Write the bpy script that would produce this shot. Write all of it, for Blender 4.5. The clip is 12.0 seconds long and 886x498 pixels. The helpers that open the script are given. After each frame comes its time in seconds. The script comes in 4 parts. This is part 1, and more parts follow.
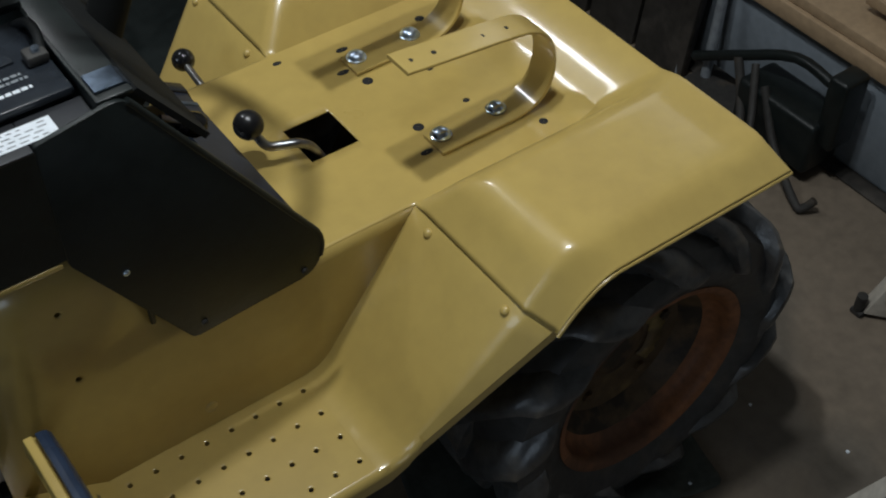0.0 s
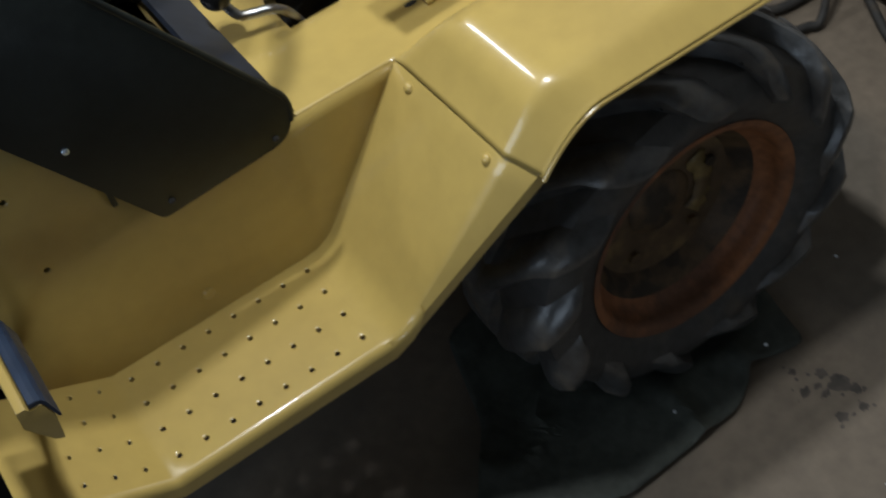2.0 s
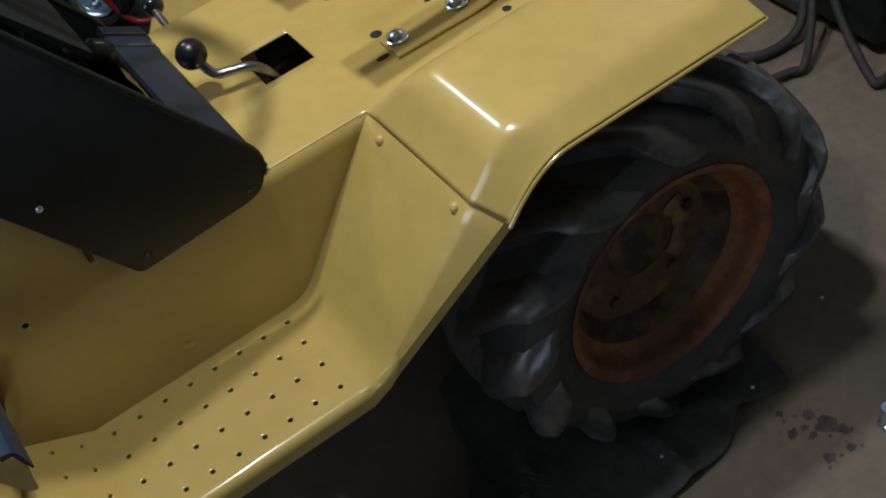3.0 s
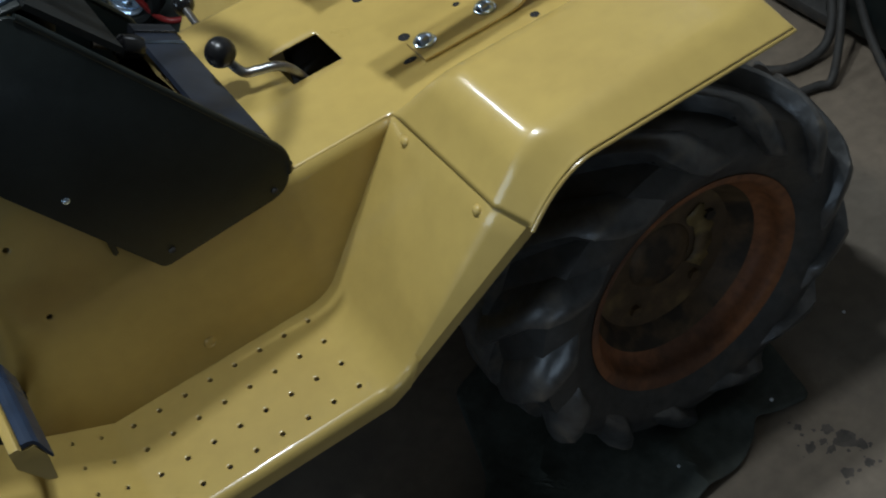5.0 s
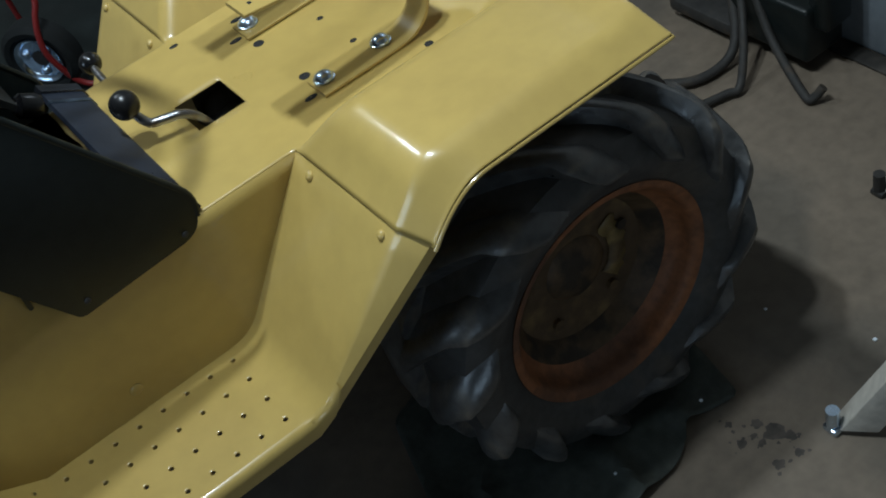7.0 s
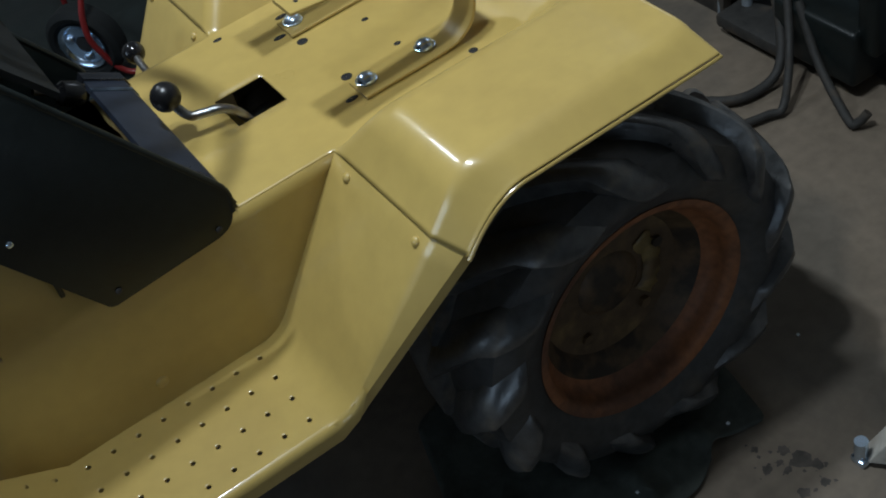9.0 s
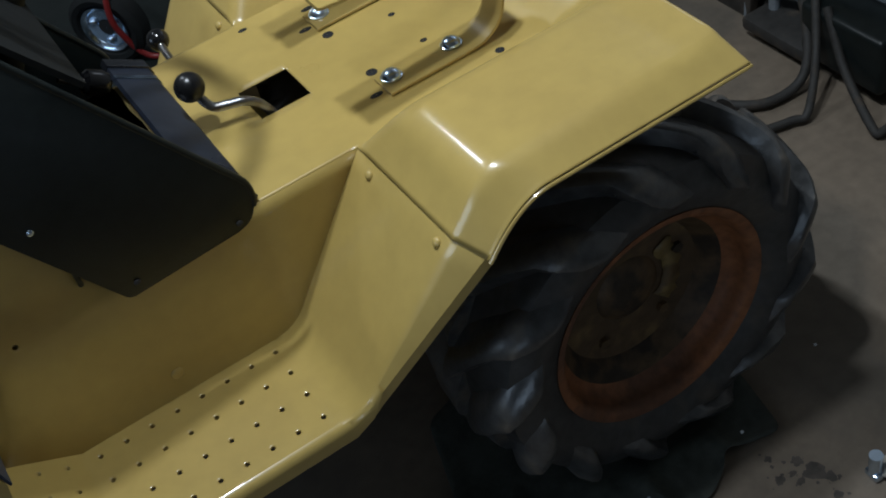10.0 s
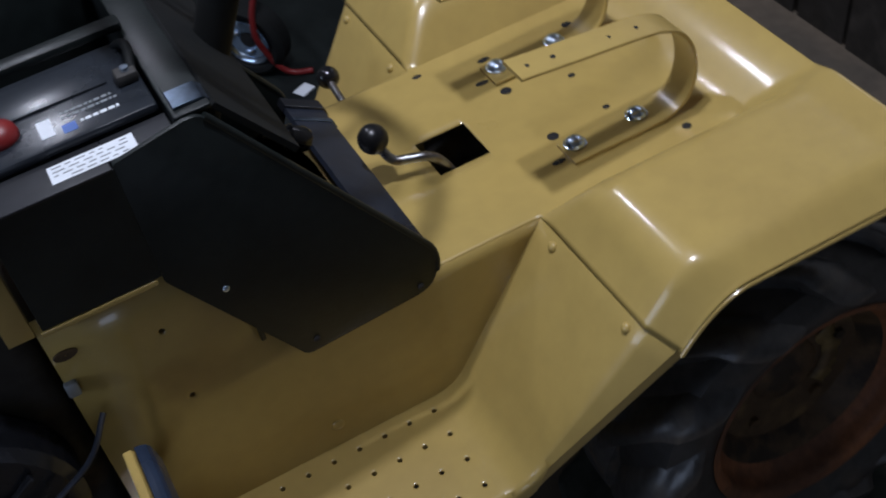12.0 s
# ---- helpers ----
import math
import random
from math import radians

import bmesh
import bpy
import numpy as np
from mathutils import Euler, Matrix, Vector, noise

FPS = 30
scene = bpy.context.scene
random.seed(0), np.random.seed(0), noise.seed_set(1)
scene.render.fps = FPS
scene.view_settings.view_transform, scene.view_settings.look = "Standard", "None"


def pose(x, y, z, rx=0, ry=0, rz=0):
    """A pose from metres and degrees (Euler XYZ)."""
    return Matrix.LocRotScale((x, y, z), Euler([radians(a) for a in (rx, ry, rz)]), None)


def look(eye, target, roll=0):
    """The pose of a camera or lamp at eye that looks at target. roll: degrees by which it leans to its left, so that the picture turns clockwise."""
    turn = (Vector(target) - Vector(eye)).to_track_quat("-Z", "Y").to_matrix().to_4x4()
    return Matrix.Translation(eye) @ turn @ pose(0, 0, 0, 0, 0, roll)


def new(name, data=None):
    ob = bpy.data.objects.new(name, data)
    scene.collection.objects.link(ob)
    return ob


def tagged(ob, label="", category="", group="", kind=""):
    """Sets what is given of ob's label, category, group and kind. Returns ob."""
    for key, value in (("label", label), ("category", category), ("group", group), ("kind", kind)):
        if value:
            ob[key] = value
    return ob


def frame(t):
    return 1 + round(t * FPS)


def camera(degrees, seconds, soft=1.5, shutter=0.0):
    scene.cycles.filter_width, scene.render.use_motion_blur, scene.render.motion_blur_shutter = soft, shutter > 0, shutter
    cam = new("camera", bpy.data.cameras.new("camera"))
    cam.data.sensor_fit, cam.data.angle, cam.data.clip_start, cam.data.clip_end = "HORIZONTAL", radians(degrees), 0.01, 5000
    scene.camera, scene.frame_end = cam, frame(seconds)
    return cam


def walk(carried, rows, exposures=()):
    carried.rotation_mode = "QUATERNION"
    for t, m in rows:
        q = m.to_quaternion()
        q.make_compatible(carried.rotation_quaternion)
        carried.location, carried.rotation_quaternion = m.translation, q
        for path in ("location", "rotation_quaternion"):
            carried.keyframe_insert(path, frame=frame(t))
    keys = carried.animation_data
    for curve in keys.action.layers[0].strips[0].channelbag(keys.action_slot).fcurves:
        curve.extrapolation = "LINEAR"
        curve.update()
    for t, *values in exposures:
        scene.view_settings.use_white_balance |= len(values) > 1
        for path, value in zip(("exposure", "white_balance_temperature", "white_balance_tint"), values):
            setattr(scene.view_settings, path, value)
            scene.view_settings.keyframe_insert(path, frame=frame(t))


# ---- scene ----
cam = camera(39.3, 12.0, soft=1.9, shutter=0.25)
PATH = [
    (0, (-0.619, -0.904, 1.687), (0.198, 0.21, 0.24), 0.4),
    (0.5, (-0.482, -0.968, 1.621), (0.224, 0.188, 0.15), -6.3),
    (1, (-0.453, -1.011, 1.568), (0.248, 0.068, 0.037), -12.5),
    (1.2, (-0.487, -1.0, 1.563), (0.209, 0.028, -0.005), -12.1),
    (1.5, (-0.5, -0.977, 1.552), (0.141, 0.083, -0.018), -14.6),
    (1.7, (-0.473, -0.989, 1.551), (0.138, 0.107, -0.007), -15.5),
    (2, (-0.428, -1.018, 1.536), (0.081, 0.2, 0.034), -15.0),
    (2.2, (-0.404, -1.051, 1.525), (0.066, 0.263, 0.093), -17.6),
    (2.5, (-0.402, -1.064, 1.514), (0.121, 0.233, 0.084), -16.4),
    (3, (-0.39, -1.067, 1.533), (0.134, 0.223, 0.097), -16.7),
    (3.2, (-0.406, -1.064, 1.55), (0.122, 0.223, 0.113), -15.3),
    (4.8, (-0.405, -1.068, 1.541), (0.097, 0.26, 0.133), -15.5),
    (5, (-0.395, -1.075, 1.532), (0.107, 0.242, 0.113), -16.1),
    (5.5, (-0.359, -1.103, 1.517), (0.177, 0.173, 0.073), -17.6),
    (6, (-0.341, -1.134, 1.51), (0.228, 0.159, 0.094), -19.6),
    (6.5, (-0.346, -1.155, 1.514), (0.235, 0.139, 0.104), -20.0),
    (7, (-0.362, -1.147, 1.524), (0.219, 0.179, 0.144), -19.1),
    (7.2, (-0.347, -1.153, 1.532), (0.223, 0.174, 0.148), -19.4),
    (9, (-0.36, -1.133, 1.524), (0.186, 0.22, 0.156), -17.2),
    (9.5, (-0.355, -1.123, 1.525), (0.164, 0.235, 0.151), -17.0),
    (10, (-0.359, -1.113, 1.532), (0.162, 0.238, 0.153), -15.9),
    (10.5, (-0.368, -1.115, 1.547), (0.162, 0.245, 0.179), -14.3),
    (11, (-0.39, -1.076, 1.574), (0.138, 0.312, 0.234), -12.1),
    (11.5, (-0.407, -1.012, 1.602), (0.047, 0.385, 0.245), -9.5),
    (11.8, (-0.432, -0.995, 1.608), (-0.001, 0.422, 0.263), -9.7),
    (12, (-0.45, -0.966, 1.624), (0.007, 0.399, 0.236), -12.8),
]
walk(cam, [(t, look(eye, target, roll)) for t, eye, target, roll in PATH], [(0.0, -0.1, 5900, 11), (0.5, -0.22, 5900, 11), (1.0, -0.15, 5800, 8), (1.5, 0.46, 5900, 10), (2.0, 0.46, 5900, 12), (3.0, 0.32, 5900, 13), (5.0, 0.27, 5600, 8), (7.0, 0.4, 5400, 5), (10.0, 0.17, 5500, 10), (11.0, 0.05, 5600, 14), (11.5, -0.17, 5500, 19), (12.0, -0.15, 5500, 22)])

# ---------------------------------------------------------------- light
world = bpy.data.worlds.new("garage_air")
world.use_nodes = True
world.node_tree.nodes["Background"].inputs[0].default_value = (0.55, 0.6, 0.7, 1)
world.node_tree.nodes["Background"].inputs[1].default_value = 0.2
scene.world = world


def area_lamp(name, eye, target, sx, sy, watts, colour):
    data = bpy.data.lights.new(name, "AREA")
    data.shape, data.size, data.size_y, data.energy, data.color = "RECTANGLE", sx, sy, watts, colour
    ob = new(name, data)
    ob.matrix_world = look(eye, target)
    return ob


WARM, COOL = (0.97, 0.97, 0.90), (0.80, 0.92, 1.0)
LAMPS = [  # x, y, length along x, length along y, watts, colour
    (-0.050, -0.140, 0.08, 0.08, 8.5, WARM),
    (-0.110, 0.130, 0.08, 0.08, 12.5, WARM),
    (-0.46, 1.38, 0.11, 0.42, 9.0, WARM),
]
for lx, ly, sx, sy, watts, tone in LAMPS:
    area_lamp("tube_light", (lx, ly, 2.285), (lx, ly + 0.0001, 0), sx, sy, watts, tone)
# area lamps in the three window openings
area_lamp("opening_lamp", (1.255, 0.85, 1.56), (0, 0.85, 1.56), 0.60, 0.34, 0.8, (1.0, 0.97, 0.92))
# near fill lamp, added to light the tyre; its window is made up
area_lamp("opening_lamp", (-2.30, -3.385, 0.80), (-2.30, 0, 0.80), 1.40, 0.80, 7.0, COOL)
# front fill lamp, added to brighten the slopes; its window is made up
area_lamp("opening_lamp", (-3.385, 0.20, 1.80), (0, 0.20, 1.80), 2.00, 0.90, 16.0, COOL)


# ---------------------------------------------------------------- materials
def material(name, colour, rough=0.5, metal=0.0, vary=0.15, scale=6.0, fine=60.0, bump=0.1, coat=0.0, second=None, amount=0.5, rough_vary=0.12, bump_scale=None, spec=0.5, detail=6.0):
    """A surface with blotches at two sizes, an optional second colour in patches, uneven gloss and a fine relief."""
    m = bpy.data.materials.new(name)
    m.use_nodes = True
    nt = m.node_tree
    b = nt.nodes["Principled BSDF"]
    b.inputs["Metallic"].default_value = metal
    b.inputs["Specular IOR Level"].default_value = spec
    b.inputs["Coat Weight"].default_value = coat
    b.inputs["Coat Roughness"].default_value = 0.12
    geo = nt.nodes.new("ShaderNodeTexCoord")
    big, small = nt.nodes.new("ShaderNodeTexNoise"), nt.nodes.new("ShaderNodeTexNoise")
    for n, s in ((big, scale), (small, fine)):
        n.inputs["Scale"].default_value = s
        n.inputs["Detail"].default_value = detail
        nt.links.new(geo.outputs["Object"], n.inputs["Vector"])
    both = nt.nodes.new("ShaderNodeMath")
    both.operation = "ADD"
    nt.links.new(big.outputs[0], both.inputs[0])
    nt.links.new(small.outputs[0], both.inputs[1])
    span = nt.nodes.new("ShaderNodeMapRange")
    span.inputs[1].default_value, span.inputs[2].default_value = 0.7, 1.3
    span.inputs[3].default_value, span.inputs[4].default_value = 1 - vary, 1 + vary
    nt.links.new(both.outputs[0], span.inputs[0])
    base = nt.nodes.new("ShaderNodeMix")
    base.data_type = "RGBA"
    base.inputs[6].default_value = (*colour, 1)
    base.inputs[7].default_value = (*(second or colour), 1)
    patch = nt.nodes.new("ShaderNodeMapRange")
    patch.inputs[1].default_value, patch.inputs[2].default_value = 0.62 - 0.3 * amount, 0.72 - 0.3 * amount
    nt.links.new(big.outputs[0], patch.inputs[0])
    nt.links.new(patch.outputs[0], base.inputs[0])
    tone = nt.nodes.new("ShaderNodeVectorMath")
    tone.operation = "SCALE"
    nt.links.new(base.outputs[2], tone.inputs[0])
    nt.links.new(span.outputs[0], tone.inputs["Scale"])
    nt.links.new(tone.outputs[0], b.inputs["Base Color"])
    gloss = nt.nodes.new("ShaderNodeMapRange")
    gloss.inputs[1].default_value, gloss.inputs[2].default_value = 0.3, 0.7
    gloss.inputs[3].default_value, gloss.inputs[4].default_value = max(0.03, rough - rough_vary), min(1, rough + rough_vary)
    nt.links.new(big.outputs[0], gloss.inputs[0])
    nt.links.new(gloss.outputs[0], b.inputs["Roughness"])
    if bump:
        relief = nt.nodes.new("ShaderNodeBump")
        relief.inputs["Strength"].default_value = bump
        relief.inputs["Distance"].default_value = 0.003
        if bump_scale:
            grain = nt.nodes.new("ShaderNodeTexNoise")
            grain.inputs["Scale"].default_value = bump_scale
            nt.links.new(geo.outputs["Object"], grain.inputs["Vector"])
            nt.links.new(grain.outputs[0], relief.inputs["Height"])
        else:
            nt.links.new(small.outputs[0], relief.inputs["Height"])
        nt.links.new(relief.outputs[0], b.inputs["Normal"])
    return m


YELLOW = material("yellow_paint", (0.490, 0.354, 0.099), 0.34, vary=0.06, scale=3, fine=40, bump=0.025, coat=0.75, rough_vary=0.07, bump_scale=70, second=(0.446, 0.318, 0.089), amount=0.45)
BLACK = material("satin_black_paint", (0.008, 0.011, 0.0105), 0.42, vary=0.3, scale=9, bump=0.06, rough_vary=0.1, bump_scale=150, spec=0.35)
BLACK_GLOSS = material("glossy_black_paint", (0.012, 0.013, 0.016), 0.22, vary=0.25, scale=9, bump=0.03)
RUBBER = material("tyre_rubber", (0.044, 0.0442, 0.044), 0.5, vary=0.45, scale=9, fine=60, bump=0.3, second=(0.056, 0.049, 0.040), amount=0.36, spec=0.6)
# paler than the tyre rubber: wear, plus light the lugs catch, in the colour
LUG_RUBBER = material("worn_lit_lug_rubber", (0.062, 0.063, 0.063), 0.38, vary=0.5, scale=14, fine=80, bump=0.35, second=(0.108, 0.094, 0.075), amount=0.40, spec=1.0)
# this brown holds both dirt and the shade under the dash
SHADED_GRIME = material("shaded_oily_grime", (0.20, 0.140, 0.056), 0.5, vary=0.4, scale=22, bump=0.3, second=(0.10, 0.068, 0.030), amount=0.4)
GREASE = material("rusty_hub_grease", (0.105, 0.066, 0.030), 0.6, vary=0.4, scale=14, bump=0.3, second=(0.030, 0.022, 0.014), amount=0.45)
PAD_RUBBER = material("pedal_rubber", (0.022, 0.034, 0.062), 0.35, vary=0.2, bump=0.1)
KNOB = material("knob_plastic", (0.010, 0.010, 0.011), 0.22, vary=0.1, bump=0.0)
# the blue in this base colour stands in for cool reflections
STEEL = material("bright_zinc_steel", (0.60, 0.72, 0.88), 0.24, metal=1.0, vary=0.1, bump=0.05)
LEVER_STEEL = material("dull_plated_steel", (0.36, 0.37, 0.38), 0.34, metal=1.0, vary=0.25, scale=30, bump=0.1, second=(0.20, 0.17, 0.14), amount=0.3)
OLD_STEEL = material("worn_steel", (0.30, 0.29, 0.28), 0.42, metal=1.0, vary=0.25, scale=20, bump=0.15, second=(0.16, 0.11, 0.08), amount=0.3)
BARE = material("bare_bluish_steel", (0.15, 0.19, 0.25), 0.42, metal=1.0, vary=0.4, scale=40, bump=0.1)
RUST = material("rusty_orange_rim", (0.28, 0.112, 0.042), 0.6, vary=0.4, scale=6, fine=70, bump=0.3, second=(0.12, 0.055, 0.028), amount=0.55)
DARK_METAL = material("dark_greasy_metal", (0.030, 0.028, 0.025), 0.72, metal=0.0, vary=0.35, scale=12, bump=0.3, second=(0.06, 0.045, 0.03), amount=0.3)
OLD_YELLOW = material("dirty_yellow_paint", (0.085, 0.054, 0.026), 0.55, vary=0.35, scale=13, bump=0.25, second=(0.15, 0.10, 0.04), amount=0.30)
DULL_YELLOW = material("dull_yellow", (0.24, 0.175, 0.065), 0.5, vary=0.35, scale=16, bump=0.2, second=(0.11, 0.075, 0.034), amount=0.45)
LEDGE_BLACK = material("dusty_black_paint", (0.011, 0.012, 0.015), 0.62, vary=0.35, scale=14, bump=0.1)
STRIP = material("dull_blue_black_paint", (0.018, 0.022, 0.033), 0.36, vary=0.2, bump=0.05)
MATT = material("matt_black", (0.006, 0.007, 0.007), 0.8, vary=0.2, bump=0.1, spec=0.25)
HOLE = material("dark_plug", (0.008, 0.008, 0.008), 0.7, vary=0.2, bump=0.0)
CONCRETE = material("concrete_floor", (0.182, 0.145, 0.105), 0.72, vary=0.2, scale=2.4, fine=38, bump=0.25, second=(0.118, 0.099, 0.076), amount=0.4)
LEDGE = material("grey_painted_concrete", (0.21, 0.24, 0.27), 0.7, vary=0.12, scale=4, fine=50, bump=0.4)
WOOD = material("pale_pine", (0.38, 0.27, 0.16), 0.55, vary=0.16, scale=5, fine=60, bump=0.2)
PALE_WOOD = material("weathered_pale_timber", (0.50, 0.46, 0.39), 0.6, vary=0.2, scale=6, fine=60, bump=0.25)
PALE_STEEL = material("dull_galvanised_steel", (0.30, 0.33, 0.36), 0.5, metal=0.4, vary=0.25, scale=12, bump=0.15)
DARK_WOOD = material("dark_stained_board", (0.030, 0.027, 0.023), 0.6, vary=0.4, scale=8, fine=50, bump=0.3, second=(0.055, 0.048, 0.04), amount=0.4)
GLASS = material("window_glass", (0.85, 0.9, 0.92), 0.05, vary=0.02, bump=0.0)
GLASS.node_tree.nodes["Principled BSDF"].inputs["Transmission Weight"].default_value = 1.0
WALL = material("plaster_wall", (0.33, 0.32, 0.30), 0.85, vary=0.1, scale=2, bump=0.2)
TARP = material("black_plastic_sheet", (0.050, 0.056, 0.046), 0.75, vary=0.4, scale=10, bump=0.4, bump_scale=45)
PLASTIC = material("battery_case_plastic", (0.018, 0.022, 0.028), 0.30, vary=0.2, bump=0.05)
PAPER = material("white_label_paper", (0.70, 0.74, 0.78), 0.5, vary=0.08, bump=0.0)
BLUE = material("blue_ink", (0.05, 0.12, 0.38), 0.5, vary=0.05, bump=0.0)
RED = material("red_wire_plastic", (0.17, 0.012, 0.011), 0.45, vary=0.1, bump=0.0)
OIL = material("oil_stain", (0.070, 0.058, 0.046), 0.6, vary=0.4, scale=30, bump=0.1)
GREY_METAL = material("grey_enamel_steel", (0.20, 0.22, 0.235), 0.5, vary=0.25, scale=8, bump=0.15, second=(0.13, 0.13, 0.13), amount=0.35)


# ---------------------------------------------------------------- builders
def mesh_of(name, bm, mat, smooth=True):
    bmesh.ops.recalc_face_normals(bm, faces=bm.faces[:])
    me = bpy.data.meshes.new(name)
    bm.to_mesh(me)
    bm.free()
    if mat:
        me.materials.append(mat)
    if smooth:
        me.shade_smooth()
        me.set_sharp_from_angle(angle=radians(38))
    return me


def part(name, bm, mat, parent=None, label="", smooth=True):
    ob = new(name, mesh_of(name, bm, mat, smooth))
    if parent is not None:
        ob.parent = parent
    if label:
        tagged(ob, label)
    return ob


def thing(name, label, category, x=0, y=0, z=0, group="", kind=""):
    ob = new(name)
    ob.empty_display_size = 0.05
    ob.matrix_world = pose(x, y, z)
    bpy.context.view_layer.update()
    return tagged(ob, label, category, group, kind)


def under(ob, parent):
    """Parents ob, built in world places, to parent without moving it."""
    ob.parent = parent
    ob.matrix_parent_inverse = parent.matrix_world.inverted()
    return ob


def box(bm, x0, x1, y0, y1, z0, z1, bevel=0.0, segments=2, m=None):
    made = bmesh.ops.create_cube(bm, size=1)
    vs = made["verts"]
    bmesh.ops.scale(bm, vec=(x1 - x0, y1 - y0, z1 - z0), verts=vs)
    bmesh.ops.translate(bm, vec=((x0 + x1) / 2, (y0 + y1) / 2, (z0 + z1) / 2), verts=vs)
    if bevel:
        es = list({e for v in vs for e in v.link_edges})
        out = bmesh.ops.bevel(bm, geom=es, offset=bevel, segments=segments, profile=0.5, affect="EDGES", clamp_overlap=True)
        vs = list({v for f in out["faces"] for v in f.verts} | {v for v in vs if v.is_valid})
    if m is not None:
        bmesh.ops.transform(bm, matrix=m, verts=[v for v in vs if v.is_valid])
    return bm


def boxed(*a, **k):
    return box(bmesh.new(), *a, **k)


def tube(bm, points, r, sides=12, caps=True):
    """A round bar along points."""
    points = [Vector(p) for p in points]
    rings = []
    side = None
    for i, p in enumerate(points):
        d = (points[min(i + 1, len(points) - 1)] - points[max(i - 1, 0)]).normalized()
        if side is None:
            side = d.orthogonal().normalized()
        side = (side - d * side.dot(d)).normalized()
        up = d.cross(side)
        rr = r[i] if isinstance(r, (list, tuple)) else r
        rings.append([bm.verts.new(p + rr * (side * math.cos(a) + up * math.sin(a))) for a in (2 * math.pi * k / sides for k in range(sides))])
    for a, b in zip(rings, rings[1:]):
        for k in range(sides):
            bm.faces.new((a[k], a[(k + 1) % sides], b[(k + 1) % sides], b[k]))
    if caps:
        bm.faces.new(rings[0][::-1])
        bm.faces.new(rings[-1])
    return bm


def curve_points(points, steps=6):
    """Points eased through a chain of corners."""
    ps = [Vector(p) for p in points]
    ps = [2 * ps[0] - ps[1]] + ps + [2 * ps[-1] - ps[-2]]
    out = []
    for a, b, c, d in zip(ps, ps[1:], ps[2:], ps[3:]):
        for k in range(steps):
            t = k / steps
            out.append(0.5 * (2 * b + (c - a) * t + (2 * a - 5 * b + 4 * c - d) * t * t + (3 * b - a - 3 * c + d) * t**3))
    return out + [ps[-2]]


def revolve(bm, profile, axis_at, sides=48, axis="y", closed=False):
    """Turns (along, radius) pairs round an axis through axis_at."""
    c = Vector(axis_at)
    rings = []
    for k in range(sides):
        a = 2 * math.pi * k / sides
        ca, sa = math.cos(a), math.sin(a)
        if axis == "y":
            rings.append([bm.verts.new(c + Vector((r * ca, h, r * sa))) for h, r in profile])
        else:
            rings.append([bm.verts.new(c + Vector((r * ca, r * sa, h))) for h, r in profile])
    n = len(profile)
    for k in range(sides):
        a, b = rings[k], rings[(k + 1) % sides]
        for i in range(n if closed else n - 1):
            bm.faces.new((a[i], a[(i + 1) % n], b[(i + 1) % n], b[i]))
    return bm


def ball(bm, at, r, squash=1.0):
    made = bmesh.ops.create_uvsphere(bm, u_segments=24, v_segments=14, radius=r)
    bmesh.ops.scale(bm, vec=(1, 1, squash), verts=made["verts"])
    bmesh.ops.translate(bm, vec=at, verts=made["verts"])
    return bm


def prism(bm, outline, lo, hi, axis="y", bevel=0.0):
    """A plate: an outline of (x, z) pushed along y, or of (x, y) pushed along z."""
    def at(p, h):
        return (p[0], h, p[1]) if axis == "y" else (p[0], p[1], h)
    a = [bm.verts.new(at(p, lo)) for p in outline]
    b = [bm.verts.new(at(p, hi)) for p in outline]
    n = len(outline)
    fs = [bm.faces.new(a), bm.faces.new(b[::-1])]
    for k in range(n):
        fs.append(bm.faces.new((a[k], b[k], b[(k + 1) % n], a[(k + 1) % n])))
    if bevel:
        es = list({e for f in fs[:2] for e in f.edges})
        bmesh.ops.bevel(bm, geom=es, offset=bevel, segments=2, profile=0.5, affect="EDGES", clamp_overlap=True)
    return bm


def rounded(points, r, steps=5):
    """An outline with its corners rounded; r may be one radius or one for each corner."""
    out = []
    n = len(points)
    for i, p in enumerate(points):
        p = Vector(p)
        rr = r[i] if isinstance(r, (list, tuple)) else r
        a, b = (Vector(points[i - 1]) - p), (Vector(points[(i + 1) % n]) - p)
        rr = min(rr, 0.45 * a.length, 0.45 * b.length)
        s, e = p + a.normalized() * rr, p + b.normalized() * rr
        for k in range(steps + 1):
            t = k / steps
            out.append(tuple((1 - t) ** 2 * s + 2 * t * (1 - t) * p + t * t * e))
    return out


